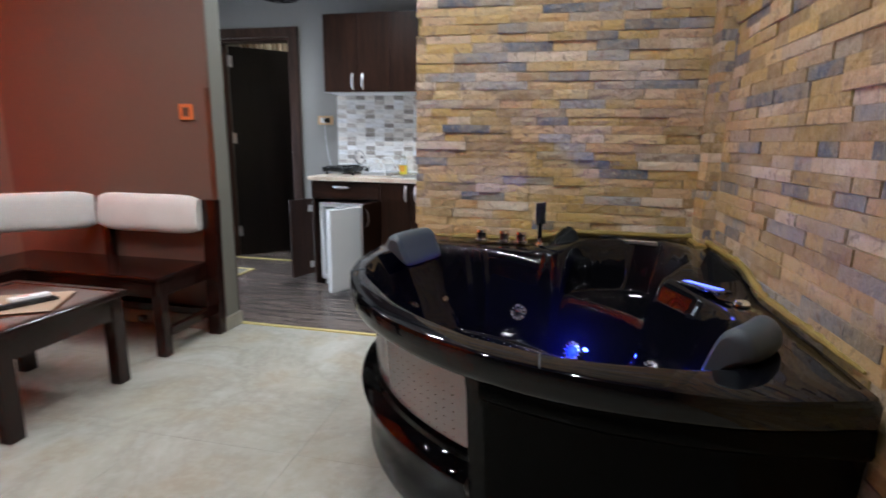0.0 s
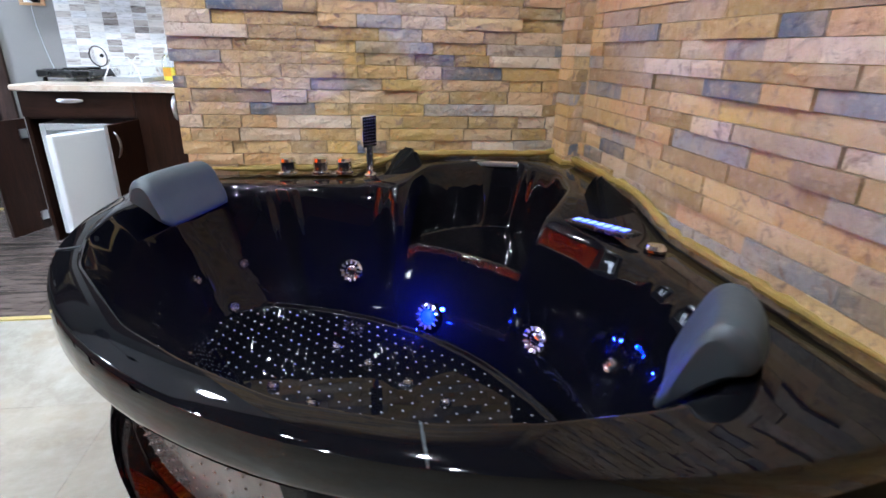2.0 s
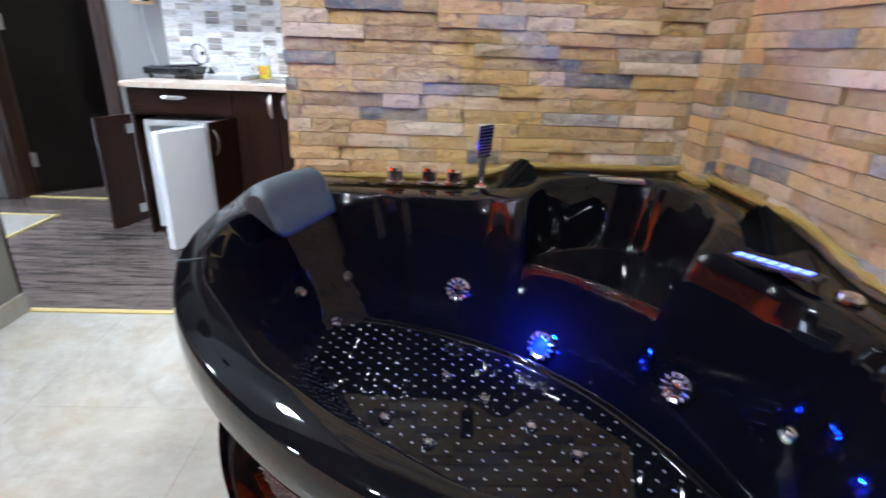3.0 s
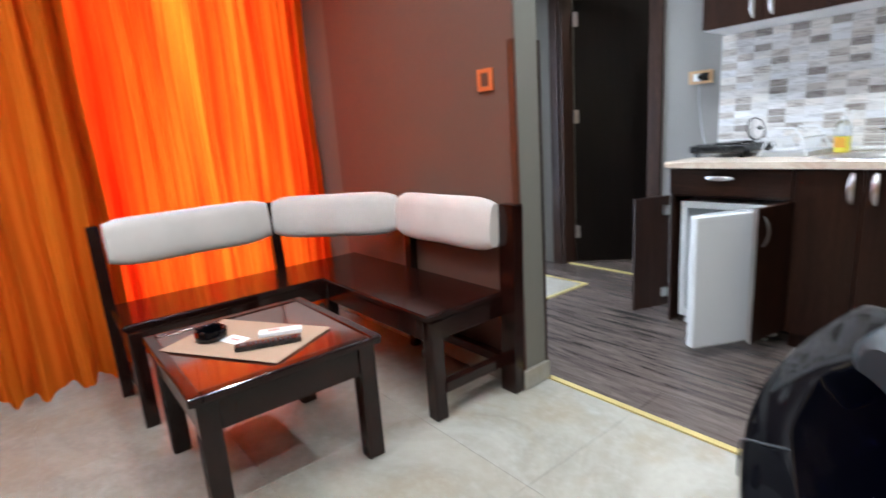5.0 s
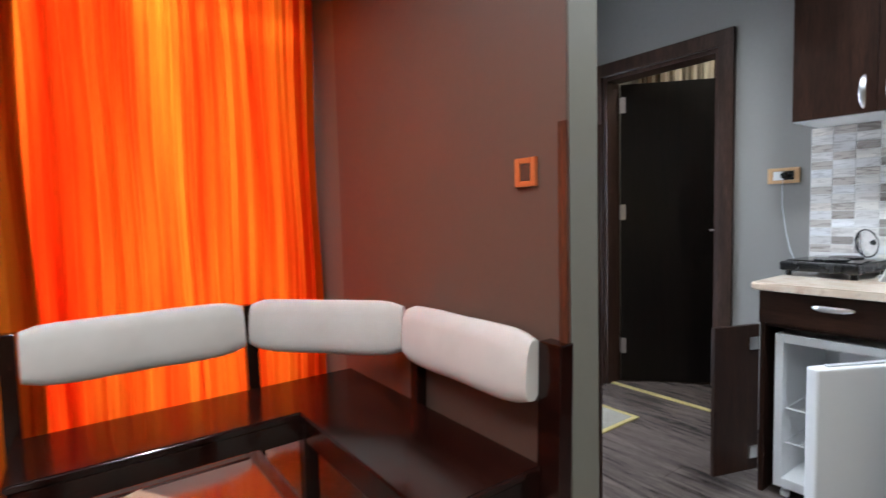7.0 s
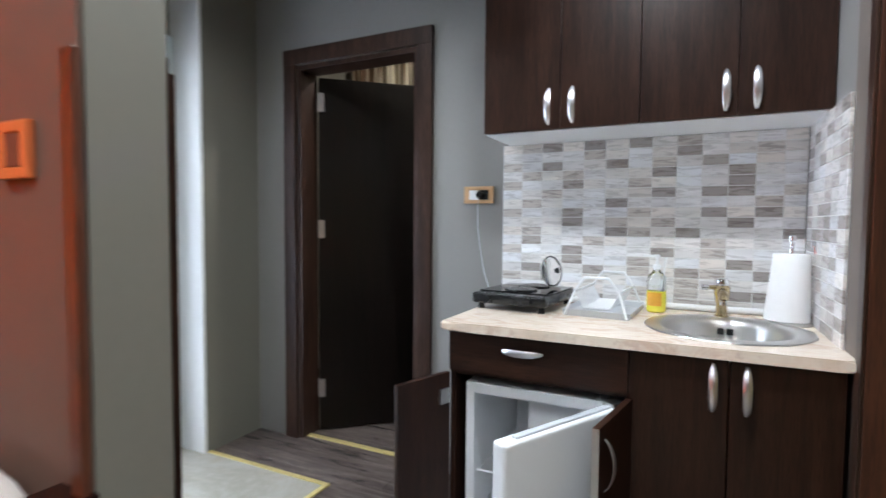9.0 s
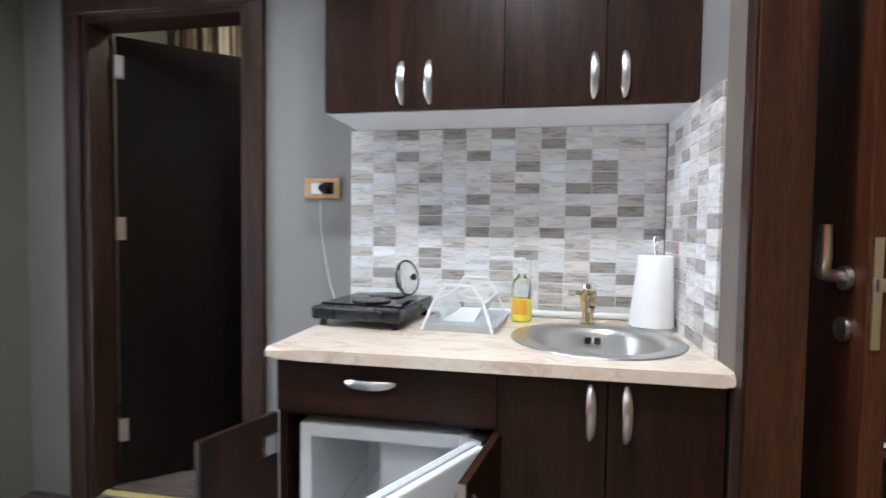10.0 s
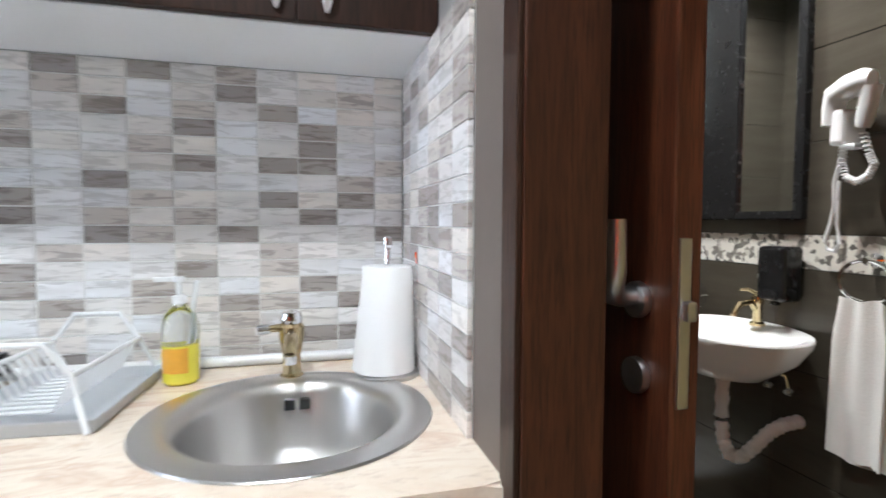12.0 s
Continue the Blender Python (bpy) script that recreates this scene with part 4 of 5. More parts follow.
b = box(-0.24, -0.15, 0, 0.24, 0.15, 0.002, 0.0008)
part("sheet", b, "brown_paper", mat)
ash = thing("ashtray", "round black glass ashtray on the brown mat", "ashtray", (-1.065, 2.545, TZ + 0.003))
b = lathe([(0.045, 0), (0.052, 0.006), (0.053, 0.034), (0.050, 0.038), (0.043, 0.035), (0.041, 0.010), (0.004, 0.008)], 28)
part("bowl", b, "black_acrylic", ash, smooth=True)
for k in range(4):
    part("rest", box(0.041, -0.004, 0.034, 0.056, 0.004, 0.041, 0.002), "black_plastic", ash).matrix_basis = pose(0, 0, 0, 0, 0, 45 + 90 * k)
card = thing("card", "white printed card beside the ashtray", "card", (-0.99, 2.60, TZ + 0.003), 20)
part("sheet", box(-0.045, -0.03, 0, 0.045, 0.03, 0.0012), "paper", card)
part("print", box(-0.02, -0.006, 0.0013, 0.025, 0.006, 0.0017), "pink_print", card)
pack = thing("tissue_pack", "small white and red packet beside the remote control", "packet", (-0.92, 2.735, TZ + 0.003), 64)
part("pack", box(-0.072, -0.022, 0, 0.072, 0.022, 0.016, 0.004), "white_plastic", pack)
part("print", box(-0.04, -0.010, 0.0161, 0.0, 0.010, 0.0166), "pink_print", pack)
remote = thing("remote_control", "black remote control lying on the mat", "remote control", (-0.845, 2.665, TZ + 0.003), 68)
b = box(-0.105, -0.021, 0, 0.105, 0.021, 0.018, 0.006)
part("case", b, "black_plastic", remote)
for i in range(11):
    for j in range(3):
        part("button", box(-0.09 + i * 0.0155, -0.013 + j * 0.010, 0.018, -0.082 + i * 0.0155, -0.007 + j * 0.010, 0.0198), "rubber", remote)

switch = thing("light_switch", "copper orange framed light switch on the brown wall", "light switch", (-0.78, 3.652, 1.29))
b = box(-0.043, -0.012, -0.043, -0.022, 0, 0.043, 0.003)
box(0.022, -0.012, -0.043, 0.043, 0, 0.043, 0.003, bm=b)
box(-0.022, -0.012, -0.043, 0.022, 0, -0.026, 0.003, bm=b)
box(-0.022, -0.012, 0.026, 0.022, 0, 0.043, 0.003, bm=b)
part("frame", b, "orange_plastic", switch)
part("rocker", box(-0.021, -0.010, -0.025, 0.021, -0.001, 0.025, 0.003), "brown_plastic", switch)

socket = thing("wall_socket", "wooden toned framed wall socket with a black plug", "wall socket", (-0.745, YB, 1.315))
b = box(-0.07, -0.012, -0.038, 0.07, 0, -0.022, 0.003)
box(-0.07, -0.012, 0.022, 0.07, 0, 0.038, 0.003, bm=b)
box(-0.07, -0.012, -0.022, -0.047, 0, 0.022, 0.003, bm=b)
box(0.047, -0.012, -0.022, 0.07, 0, 0.022, 0.003, bm=b)
part("frame", b, "light_wood_plastic", socket)
for x in (-0.024, 0.024):
    part("insert", box(x - 0.022, -0.009, -0.021, x + 0.022, -0.001, 0.021, 0.002), "black_plastic" if x > 0 else "white_plastic", socket)
part("plug", lathe([(0.017, 0), (0.017, 0.02), (0.012, 0.03)], 16, Matrix.Translation((0.01, -0.008, 0)) @ Matrix.Rotation(radians(90), 4, "X")), "black_plastic", socket, "black plug", True)
cable = thing("power_cable", "thin pale cable hanging from the wall socket to the hotplate", "cable")
part("cable", tube([(-0.735, YB - 0.035, 1.31), (-0.735, YB - 0.045, 1.26), (-0.74, YB - 0.03, 1.17), (-0.725, YB - 0.025, 1.05), (-0.70, YB - 0.04, 0.96), (-0.665, YB - 0.07, 0.90), (-0.60, 5.29, 0.880), (-0.56, 5.24, 0.885)], 0.0022, 8), "grey_plastic", cable, smooth=True)

# ---- kitchenette ----
CT = 0.868
worktop = thing("worktop", "peach beige stone-look worktop with a round sink cut-out", "worktop")
SX, SY, SR = 0.225, 5.03, 0.225
bm = bmesh.new()
NS = 48
x0, x1, y0, y1 = -0.605, 0.489, 4.73, 5.372


def square_hit(a):
    dx, dy = math.cos(a), math.sin(a)
    ts = []
    if dx > 1e-9: ts.append((x1 - SX) / dx)
    if dx < -1e-9: ts.append((x0 - SX) / dx)
    if dy > 1e-9: ts.append((y1 - SY) / dy)
    if dy < -1e-9: ts.append((y0 - SY) / dy)
    t = min(ts)
    return SX + dx * t, SY + dy * t


angs = sorted([k * math.tau / NS for k in range(NS)] + [math.atan2(y - SY, x - SX) % math.tau for x in (x0, x1) for y in (y0, y1)])
for z, up in ((CT, True), (CT - 0.03, False)):
    inn = [bm.verts.new((SX + math.cos(a) * (SR - 0.02), SY + math.sin(a) * (SR - 0.02), z)) for a in angs]
    out = [bm.verts.new((*square_hit(a), z)) for a in angs]
    if up:
        it, ot = inn, out
    n = len(angs)
    for k in range(n):
        q = (inn[k], out[k], out[(k + 1) % n], inn[(k + 1) % n])
        bm.faces.new(q if up else q[::-1])
for k in range(n):
    bm.faces.new((ot[k], out[k], out[(k + 1) % n], ot[(k + 1) % n]))
    bm.faces.new((it[(k + 1) % n], inn[(k + 1) % n], inn[k], it[k]))
bmesh.ops.bevel(bm, geom=[e for e in bm.edges if all(abs(v.co.y - y0) < 1e-5 for v in e.verts) and abs(e.verts[0].co.z - e.verts[1].co.z) < 1e-5], offset=0.008, segments=3, affect="EDGES")
part("slab", bm, "counter", worktop, smooth=True)
part("upstand", tube([(-0.60, YB - 0.045, CT + 0.012), (0.485, YB - 0.045, CT + 0.012)], 0.012, 10), "white_plastic", worktop, "pale sealing strip at the wall", True)

sink = thing("kitchen_sink", "round brushed steel sink set in the worktop", "sink", (SX, SY, CT))
part("bowl", lathe([(0.234, 0.001), (0.232, 0.004), (0.213, 0.005), (0.190, 0.004), (0.176, -0.004), (0.168, -0.02), (0.160, -0.12), (0.140, -0.145), (0.05, -0.152), (0.035, -0.156), (0.004, -0.157)], 56, cap=False), "steel", sink, "brushed steel bowl", True)
part("drain", lathe([(0.036, -0.154), (0.030, -0.151), (0.006, -0.153)], 24), "chrome", sink, smooth=True)
for x in (-0.016, 0.012):
    part("overflow_slot", box(x, 0.150, -0.048, x + 0.020, 0.1665, -0.028, 0.002), "black_plastic", sink)
b = lathe([(0.024, 0), (0.024, 0.006), (0.018, 0.01), (0.0165, 0.07), (0.019, 0.08), (0.021, 0.10), (0.018, 0.125), (0.004, 0.13)], 24)
tap = thing("kitchen_tap", "bronze gold mixer tap behind the steel sink", "tap", (0.222, 5.245, CT))
part("tap_body", b, "brass", tap, smooth=True)
part("spout", tube([(0, -0.005, 0.080), (0, -0.045, 0.092), (0, -0.095, 0.085), (0, -0.112, 0.070)], [0.015, 0.014, 0.013, 0.012], 14), "brass", tap, smooth=True)
part("tap_neck", lathe([(0.019, 0.05), (0.025, 0.085), (0.026, 0.105), (0.020, 0.112)], 20), "brass", tap, smooth=True)
part("tap_cap", lathe([(0.021, 0.112), (0.023, 0.122), (0.018, 0.134), (0.004, 0.138)], 20), "chrome", tap, smooth=True)
part("tap_lever", tube([(0, 0, 0.104), (-0.030, -0.012, 0.104), (-0.045, -0.018, 0.104)], [0.008, 0.008, 0.007], 12), "brass", tap, smooth=True)
part("lever_tip", tube([(-0.044, -0.018, 0.104), (-0.066, -0.026, 0.104)], [0.011, 0.011], 14), "chrome", tap, smooth=True)
part("aerator", lathe([(0.012, 0.06), (0.012, 0.075)], 14, Matrix.Translation((0, -0.125, 0))), "chrome", tap, smooth=True)

base = thing("base_cabinet", "dark wenge base cabinet with doors standing open round a fridge", "cabinet")
F = 4.75
for nm, c in (("side_board", (-0.585, F + 0.018, 0.0, -0.567, YB - 0.03, 0.836)), ("side_board", (-0.030, F + 0.018, 0.08, -0.012, YB - 0.03, 0.836)), ("side_board", (0.455, F + 0.018, 0.0, 0.473, YB - 0.03, 0.836)), ("bottom_board", (-0.012, F + 0.018, 0.08, 0.455, YB - 0.03, 0.098)), ("plinth", (-0.012, F + 0.05, 0, 0.455, F + 0.066, 0.08)), ("rail", (-0.567, F + 0.02, 0.69, -0.03, F + 0.036, 0.708)), ("back_board", (-0.567, YB - 0.034, 0.08, 0.455, YB - 0.03, 0.836))):
    part(nm, box(*c, 0.001), "dark_wood", base)
dr = part("drawer", box(-0.583, F, 0.705, -0.026, F + 0.018, 0.833, 0.0015), "dark_wood_h", base, "wenge drawer front")


def pull(x, y, z, vertical=True, ln=0.13):
    """A flat bow handle with tapered ends."""
    b = bmesh.new()
    n = 14
    rows = []
    for i in range(n + 1):
        u = i / n * 2 - 1
        d = 0.003 + 0.024 * (1 - u * u) ** 0.8
        w = 0.0035 + 0.0075 * (1 - u ** 4)
        t = 0.003
        prof = [(-w, 0), (-w * 0.6, t), (w * 0.6, t), (w, 0), (w * 0.6, -t * 0.6), (-w * 0.6, -t * 0.6)]
        rows.append([b.verts.new((x + a, y - d - c, z + u * ln / 2) if vertical else (x + u * ln / 2, y - d - c, z + a)) for a, c in prof])
    for a, c in zip(rows, rows[1:]):
        for k in range(6):
            b.faces.new((a[k], a[(k + 1) % 6], c[(k + 1) % 6], c[k]))
    b.faces.new(rows[0])
    b.faces.new(rows[-1])
    bmesh.ops.recalc_face_normals(b, faces=b.faces[:])
    return b


part("handle", pull(-0.335, F, 0.79, False, 0.13), "satin", dr, "satin steel bow handle", True)
for (xa, xb, hx) in ((-0.022, 0.222, 0.186), (0.226, 0.471, 0.264)):
    d = part("door", box(xa, F, 0.085, xb, F + 0.018, 0.833, 0.0015), "dark_wood", base, "wenge door")
    part("handle", pull(hx, F, 0.758), "satin", d, "satin steel bow handle", True)
d = part("door", box(0, -0.018, 0, 0.225, 0.0, 0.60, 0.0015), "dark_wood", base, "open wenge door")
d.matrix_basis = pose(-0.585, F + 0.012, 0.095, 0, 0, -109)
for z in (0.07, 0.52):
    part("hinge", join(box(0.01, 0.0, z - 0.02, 0.05, 0.008, z + 0.03, 0.002), lathe([(0.017, 0), (0.017, 0.006)], 14, Matrix.Translation((0.035, 0.0, z)) @ Matrix.Rotation(radians(-90), 4, "X"))), "steel", d, "steel hinge")
d = part("door", box(-0.27, -0.018, 0, 0, 0.0, 0.60, 0.0015), "dark_wood", base, "open wenge door")
d.matrix_basis = pose(-0.03, F + 0.004, 0.095, 0, 0, 80)
p = part("handle", pull(-0.235, -0.018, 0.50), "satin", d, "satin steel bow handle", True)
part("edge_band", box(-0.2715, -0.018, 0.0, -0.2705, 0.0, 0.60), "satin", d)

fridge = thing("mini_fridge", "small white fridge with its door open, inside the dark cabinet", "fridge")
for nm, c in (("side_wall", (-0.535, F + 0.03, 0.04, -0.505, 5.28, 0.665)), ("side_wall", (-0.115, F + 0.03, 0.04, -0.085, 5.28, 0.665)), ("top_wall", (-0.505, F + 0.03, 0.63, -0.115, 5.28, 0.665)), ("bottom_wall", (-0.505, F + 0.03, 0.04, -0.115, 5.28, 0.08)), ("back_wall", (-0.505, 5.24, 0.08, -0.115, 5.28, 0.63))):
    part(nm, box(*c, 0.004), "white_plastic", fridge)
part("freezer_box", box(-0.34, F + 0.09, 0.48, -0.118, 5.238, 0.628, 0.008), "white_plastic", fridge)
for z in (0.22, 0.36):
    b = bmesh.new()
    for i in range(9):
        join(b, tube([(-0.50 + i * 0.047, F + 0.06, z), (-0.50 + i * 0.047, 5.2, z)], 0.002, 6))
    join(b, tube([(-0.504, F + 0.06, z), (-0.116, F + 0.06, z)], 0.003, 6))
    part("shelf", b, "white_plastic", fridge)
for x in (-0.50, -0.12):
    part("foot", lathe([(0.016, 0), (0.016, 0.02), (0.009, 0.025), (0.009, 0.042)], 14, Matrix.Translation((x, F + 0.06, 0))), "white_plastic", fridge)
fd = part("door", box(-0.45, -0.052, 0, 0, -0.006, 0.61, 0.010, 3), "white_plastic", fridge, "white fridge door standing open")
fd.matrix_basis = pose(-0.088, F + 0.03, 0.055, 0, 0, 62)
part("door_top", box(-0.40, -0.040, 0.609, -0.03, -0.022, 0.616, 0.002), "grey_plastic", fd)
part("gasket", box(-0.435, -0.006, 0.015, -0.015, 0.004, 0.595, 0.003), "grey_plastic", fd)
part("inner_shelf", box(-0.41, 0.004, 0.10, -0.04, 0.05, 0.14, 0.006), "white_plastic", fd)
part("badge", box(-0.13, -0.0535, 0.53, -0.085, -0.052, 0.54), "red_badge", fd)
part("hinge", box(-0.03, -0.05, 0.61, 0.02, -0.01, 0.622, 0.002), "steel", fd)

wc = thing("wall_cabinet", "dark wenge wall cabinet with white underside and bow handles", "cabinet")
b = box(-0.600, 5.10, 1.527, -0.582, YB - 0.016, 2.12, 0.001)
box(0.469, 5.10, 1.527, 0.487, YB - 0.016, 2.12, 0.001, bm=b)
box(-0.582, 5.10, 2.102, 0.469, YB - 0.016, 2.12, bm=b)
part("body", b, "dark_wood", wc)
part("underside", box(-0.599, 5.10, 1.524, 0.486, YB - 0.016, 1.5268), "white_plastic", wc, "white underside board")
for (da, db, hx) in ((-0.600, -0.312, -0.352), (-0.310, -0.045, -0.267), (-0.043, 0.240, 0.208), (0.242, 0.487, 0.291)):
    d = part("door", box(da, 5.082, 1.527, db, 5.10, 2.12, 0.0015), "dark_wood", wc, "wenge door")
    part("handle", pull(hx, 5.082, 1.607), "satin", d, "satin steel bow handle", True)

hob = thing("hotplate", "black two-ring electric hotplate with folded cord on the worktop", "hotplate", (-0.455, 5.175, CT), -6)
b = box(-0.145, -0.175, 0.022, 0.145, 0.165, 0.062, 0.014, 3)
part("case", b, "black_plastic", hob)
part("top_plate", box(-0.138, -0.12, 0.0615, 0.138, 0.158, 0.066, 0.002), "black_acrylic", hob)
for y in (-0.045, 0.09):
    part("ring", lathe([(0.062, 0.066), (0.062, 0.071), (0.052, 0.073), (0.01, 0.072)], 32, Matrix.Translation((0, y, 0))), "black_plastic", hob, smooth=True)
for x in (-0.08, 0.08):
    part("knob", lathe([(0.016, 0), (0.015, 0.016)], 16, Matrix.Translation((x, -0.172, 0.043)) @ Matrix.Rotation(radians(90), 4, "X")), "black_plastic", hob, smooth=True)
for x in (-0.12, 0.12):
    for y in (-0.14, 0.13):
        part("foot", lathe([(0.013, 0), (0.011, 0.024)], 12, Matrix.Translation((x, y, 0))), "black_plastic", hob)
lid = thing("glass_lid", "glass pan lid with black rim standing on the hotplate", "pan lid", (-0.37, 5.24, CT + 0.0735), 66)
m = Matrix.Translation((0, 0, 0.060)) @ Matrix.Rotation(radians(80), 4, "X")
part("rim", tube([m @ Vector((0.058 * math.cos(a), 0.058 * math.sin(a), 0)) for a in [k * math.tau / 32 for k in range(32)]], 0.0035, 8, True), "black_plastic", lid, smooth=True)
part("glass", lathe([(0.057, 0), (0.045, 0.010), (0.02, 0.017), (0.004, 0.018)], 32, m), "glass", lid, smooth=True)
part("knob", lathe([(0.008, 0.018), (0.012, 0.030), (0.004, 0.034)], 16, m), "black_plastic", lid, smooth=True)

rack = thing("dish_rack", "white plastic dish rack on a grey tray beside the sink", "dish rack", (-0.155, 5.17, CT), -4)
b = bmesh.new()
TRAY = [(-0.112, -0.146, 0.0), (0.112, -0.146, 0.0), (0.112, 0.146, 0.0), (-0.112, 0.146, 0.0)]
loops = [[b.verts.new((x * k, y * k, z)) for x, y, _ in TRAY] for k, z in ((0.97, 0.0), (1.03, 0.024), (1.0, 0.024), (0.95, 0.005))]
for a, c in zip(loops, loops[1:]):
    for k in range(4):
        b.faces.new((a[k], a[(k + 1) % 4], c[(k + 1) % 4], c[k]))
b.faces.new(loops[0][::-1])
b.faces.new(loops[-1])
bmesh.ops.bevel(b, geom=b.edges[:], offset=0.0015, segments=2, affect="EDGES")
part("tray", b, "grey_plastic", rack, "grey tray")
for sx in (-1, 1):
    part("side_rail", tube([(sx * 0.105, -0.155, 0.004), (sx * 0.075, -0.13, 0.085), (sx * 0.075, 0.13, 0.085), (sx * 0.105, 0.155, 0.004)], 0.0045, 8), "white_plastic", rack, smooth=True)
    part("end_handle", tube([(-0.075, sx * 0.13, 0.085), (-0.04, sx * 0.135, 0.135), (0.04, sx * 0.135, 0.135), (0.075, sx * 0.13, 0.085)], 0.005, 8), "white_plastic", rack, smooth=True)
for i in range(12):
    y = -0.12 + i * 0.0215
    part("wire", tube([(-0.075, y, 0.085), (-0.045, y, 0.03), (0.045, y, 0.03), (0.075, y, 0.085)], 0.003, 6), "white_plastic", rack)

soap = thing("soap_bottle", "clear pump bottle half filled with yellow dish soap", "soap bottle", (0.012, 5.26, CT))
part("soap", lathe([(0.028, 0.001), (0.033, 0.006), (0.034, 0.06), (0.0335, 0.078)], 24), "yellow_soap", soap, "yellow soap", True)
part("bottle", lathe([(0.034, 0.078), (0.034, 0.11), (0.028, 0.135), (0.013, 0.15), (0.012, 0.16)], 24, cap=False), "clear_plastic", soap, smooth=True)
b = bmesh.new()
cols = [[b.verts.new((0.0352 * math.cos(a), 0.0352 * math.sin(a), z)) for z in (0.026, 0.074)] for a in [math.radians(215 + k * 11) for k in range(9)]]
for c0, c1 in zip(cols, cols[1:]):
    b.faces.new((c0[0], c1[0], c1[1], c0[1]))
part("label", b, "orange_label", soap, "orange label", True)
part("pump", join(lathe([(0.014, 0.158), (0.014, 0.172), (0.005, 0.174), (0.005, 0.198), (0.011, 0.20), (0.010, 0.210)], 16), box(-0.045, -0.005, 0.200, 0.0, 0.005, 0.209, 0.002)), "white_plastic", soap, "white pump")
part("brush_handle", tube([(0.012, 0.0, 0.07), (0.03, 0.01, 0.2)], 0.005, 8), "white_plastic", soap)

towel_roll = thing("paper_towel_roll", "white paper towel roll on a steel stand at the tiled corner", "paper towel", (0.415, 5.215, CT))
part("roll", lathe([(0.056, 0.012), (0.057, 0.014), (0.052, 0.225), (0.051, 0.227), (0.012, 0.227)], 40), "paper", towel_roll, smooth=True)
part("stand_base", lathe([(0.065, 0.0), (0.065, 0.008), (0.06, 0.011)], 32), "steel", towel_roll, smooth=True)
part("stand_pole", lathe([(0.006, 0.22), (0.006, 0.265), (0.011, 0.27), (0.010, 0.285), (0.003, 0.288)], 16), "chrome", towel_roll, smooth=True)
part("stand_arm", tube([(0.065, 0.0, 0.006), (0.068, 0.0, 0.15), (0.06, 0.0, 0.255)], 0.003, 8), "chrome", towel_roll, smooth=True)
b = bmesh.new()
cols = []
for k in range(15):
    a = math.radians(165 + k * 9)
    flare = 0.020 * (1 - k / 14)
    cols.append([b.verts.new(((0.0545 + flare * (1 - w) - 0.004 * w) * math.cos(a), (0.0545 + flare * (1 - w) - 0.004 * w) * math.sin(a), 0.012 + 0.214 * w)) for w in (0, 0.33, 0.66, 1)])
for c0, c1 in zip(cols, cols[1:]):
    for k in range(3):
        b.faces.new((c0[k], c1[k], c1[k + 1], c0[k + 1]))
part("loose_sheet", b, "paper", towel_roll, "loose flaring paper sheet", True)

# ---- bathroom ----
BX = 1.85
basin = thing("wash_basin", "white ceramic wall basin with gold tap and white trap", "wash basin", (BX, 5.62, 0.815))
b = bmesh.new()
outline = [(math.cos(a), math.sin(a)) for a in [k * math.tau / 48 for k in range(48)]]
rows = []
for sc, z in ((0.30, -0.155), (0.55, -0.14), (0.85, -0.075), (0.98, -0.02), (1.0, 0.0), (0.985, 0.006), (0.90, 0.002), (0.80, -0.03), (0.6, -0.10), (0.2, -0.125)):
    row = []
    for c, s in outline:
        x = -0.20 + c * 0.20 * sc
        y = s * 0.265 * sc
        if c > 0:
            x = -0.20 + (c ** 0.6) * (0.195 if sc > 0.9 else 0.20 * sc - (0.06 if z > -0.13 and sc in (0.80, 0.6, 0.2) else 0)) * 1.0
        row.append(b.verts.new((min(x, -0.002), y, z + 0.012 * max(0, c))))
    rows.append(row)
for a, c in zip(rows, rows[1:]):
    for k in range(48):
        b.faces.new((a[k], a[(k + 1) % 48], c[(k + 1) % 48], c[k]))
b.faces.new(rows[0][::-1])
b.faces.new(rows[-1])
bmesh.ops.recalc_face_normals(b, faces=b.faces[:])
part("bowl", b, "ceramic", basin, smooth=True)
b = lathe([(0.025, 0), (0.025, 0.008), (0.017, 0.014), (0.016, 0.07), (0.021, 0.085), (0.017, 0.105), (0.004, 0.115)], 20, Matrix.Translation((-0.06, 0, 0.012)))
join(b, tube([(-0.06, 0, 0.06), (-0.09, 0, 0.095), (-0.14, 0, 0.09), (-0.165, 0, 0.05)], [0.012, 0.011, 0.010, 0.010], 12))
join(b, tube([(-0.06, 0, 0.122), (-0.07, 0.03, 0.135), (-0.08, 0.055, 0.132)], [0.007, 0.006, 0.005], 8))
part("basin_tap", b, "brass", basin, "gold tap", True)
b = bmesh.new()
pts = [(-0.2, 0, -0.14), (-0.2, 0, -0.30), (-0.2, -0.01, -0.38), (-0.195, -0.035, -0.425), (-0.18, -0.065, -0.425), (-0.15, -0.09, -0.38), (-0.11, -0.11, -0.325), (-0.06, -0.12, -0.30), (-0.0, -0.13, -0.29)]
dense = []
for a, c in zip(pts, pts[1:]):
    dense += [Vector(a).lerp(Vector(c), t / 5) for t in range(5)]
part("trap", tube(dense + [Vector(pts[-1])], [0.024 if i % 2 else 0.019 for i in range(len(dense) + 1)], 14), "white_plastic", basin, "white ribbed drain pipe", True)
b = bmesh.new()
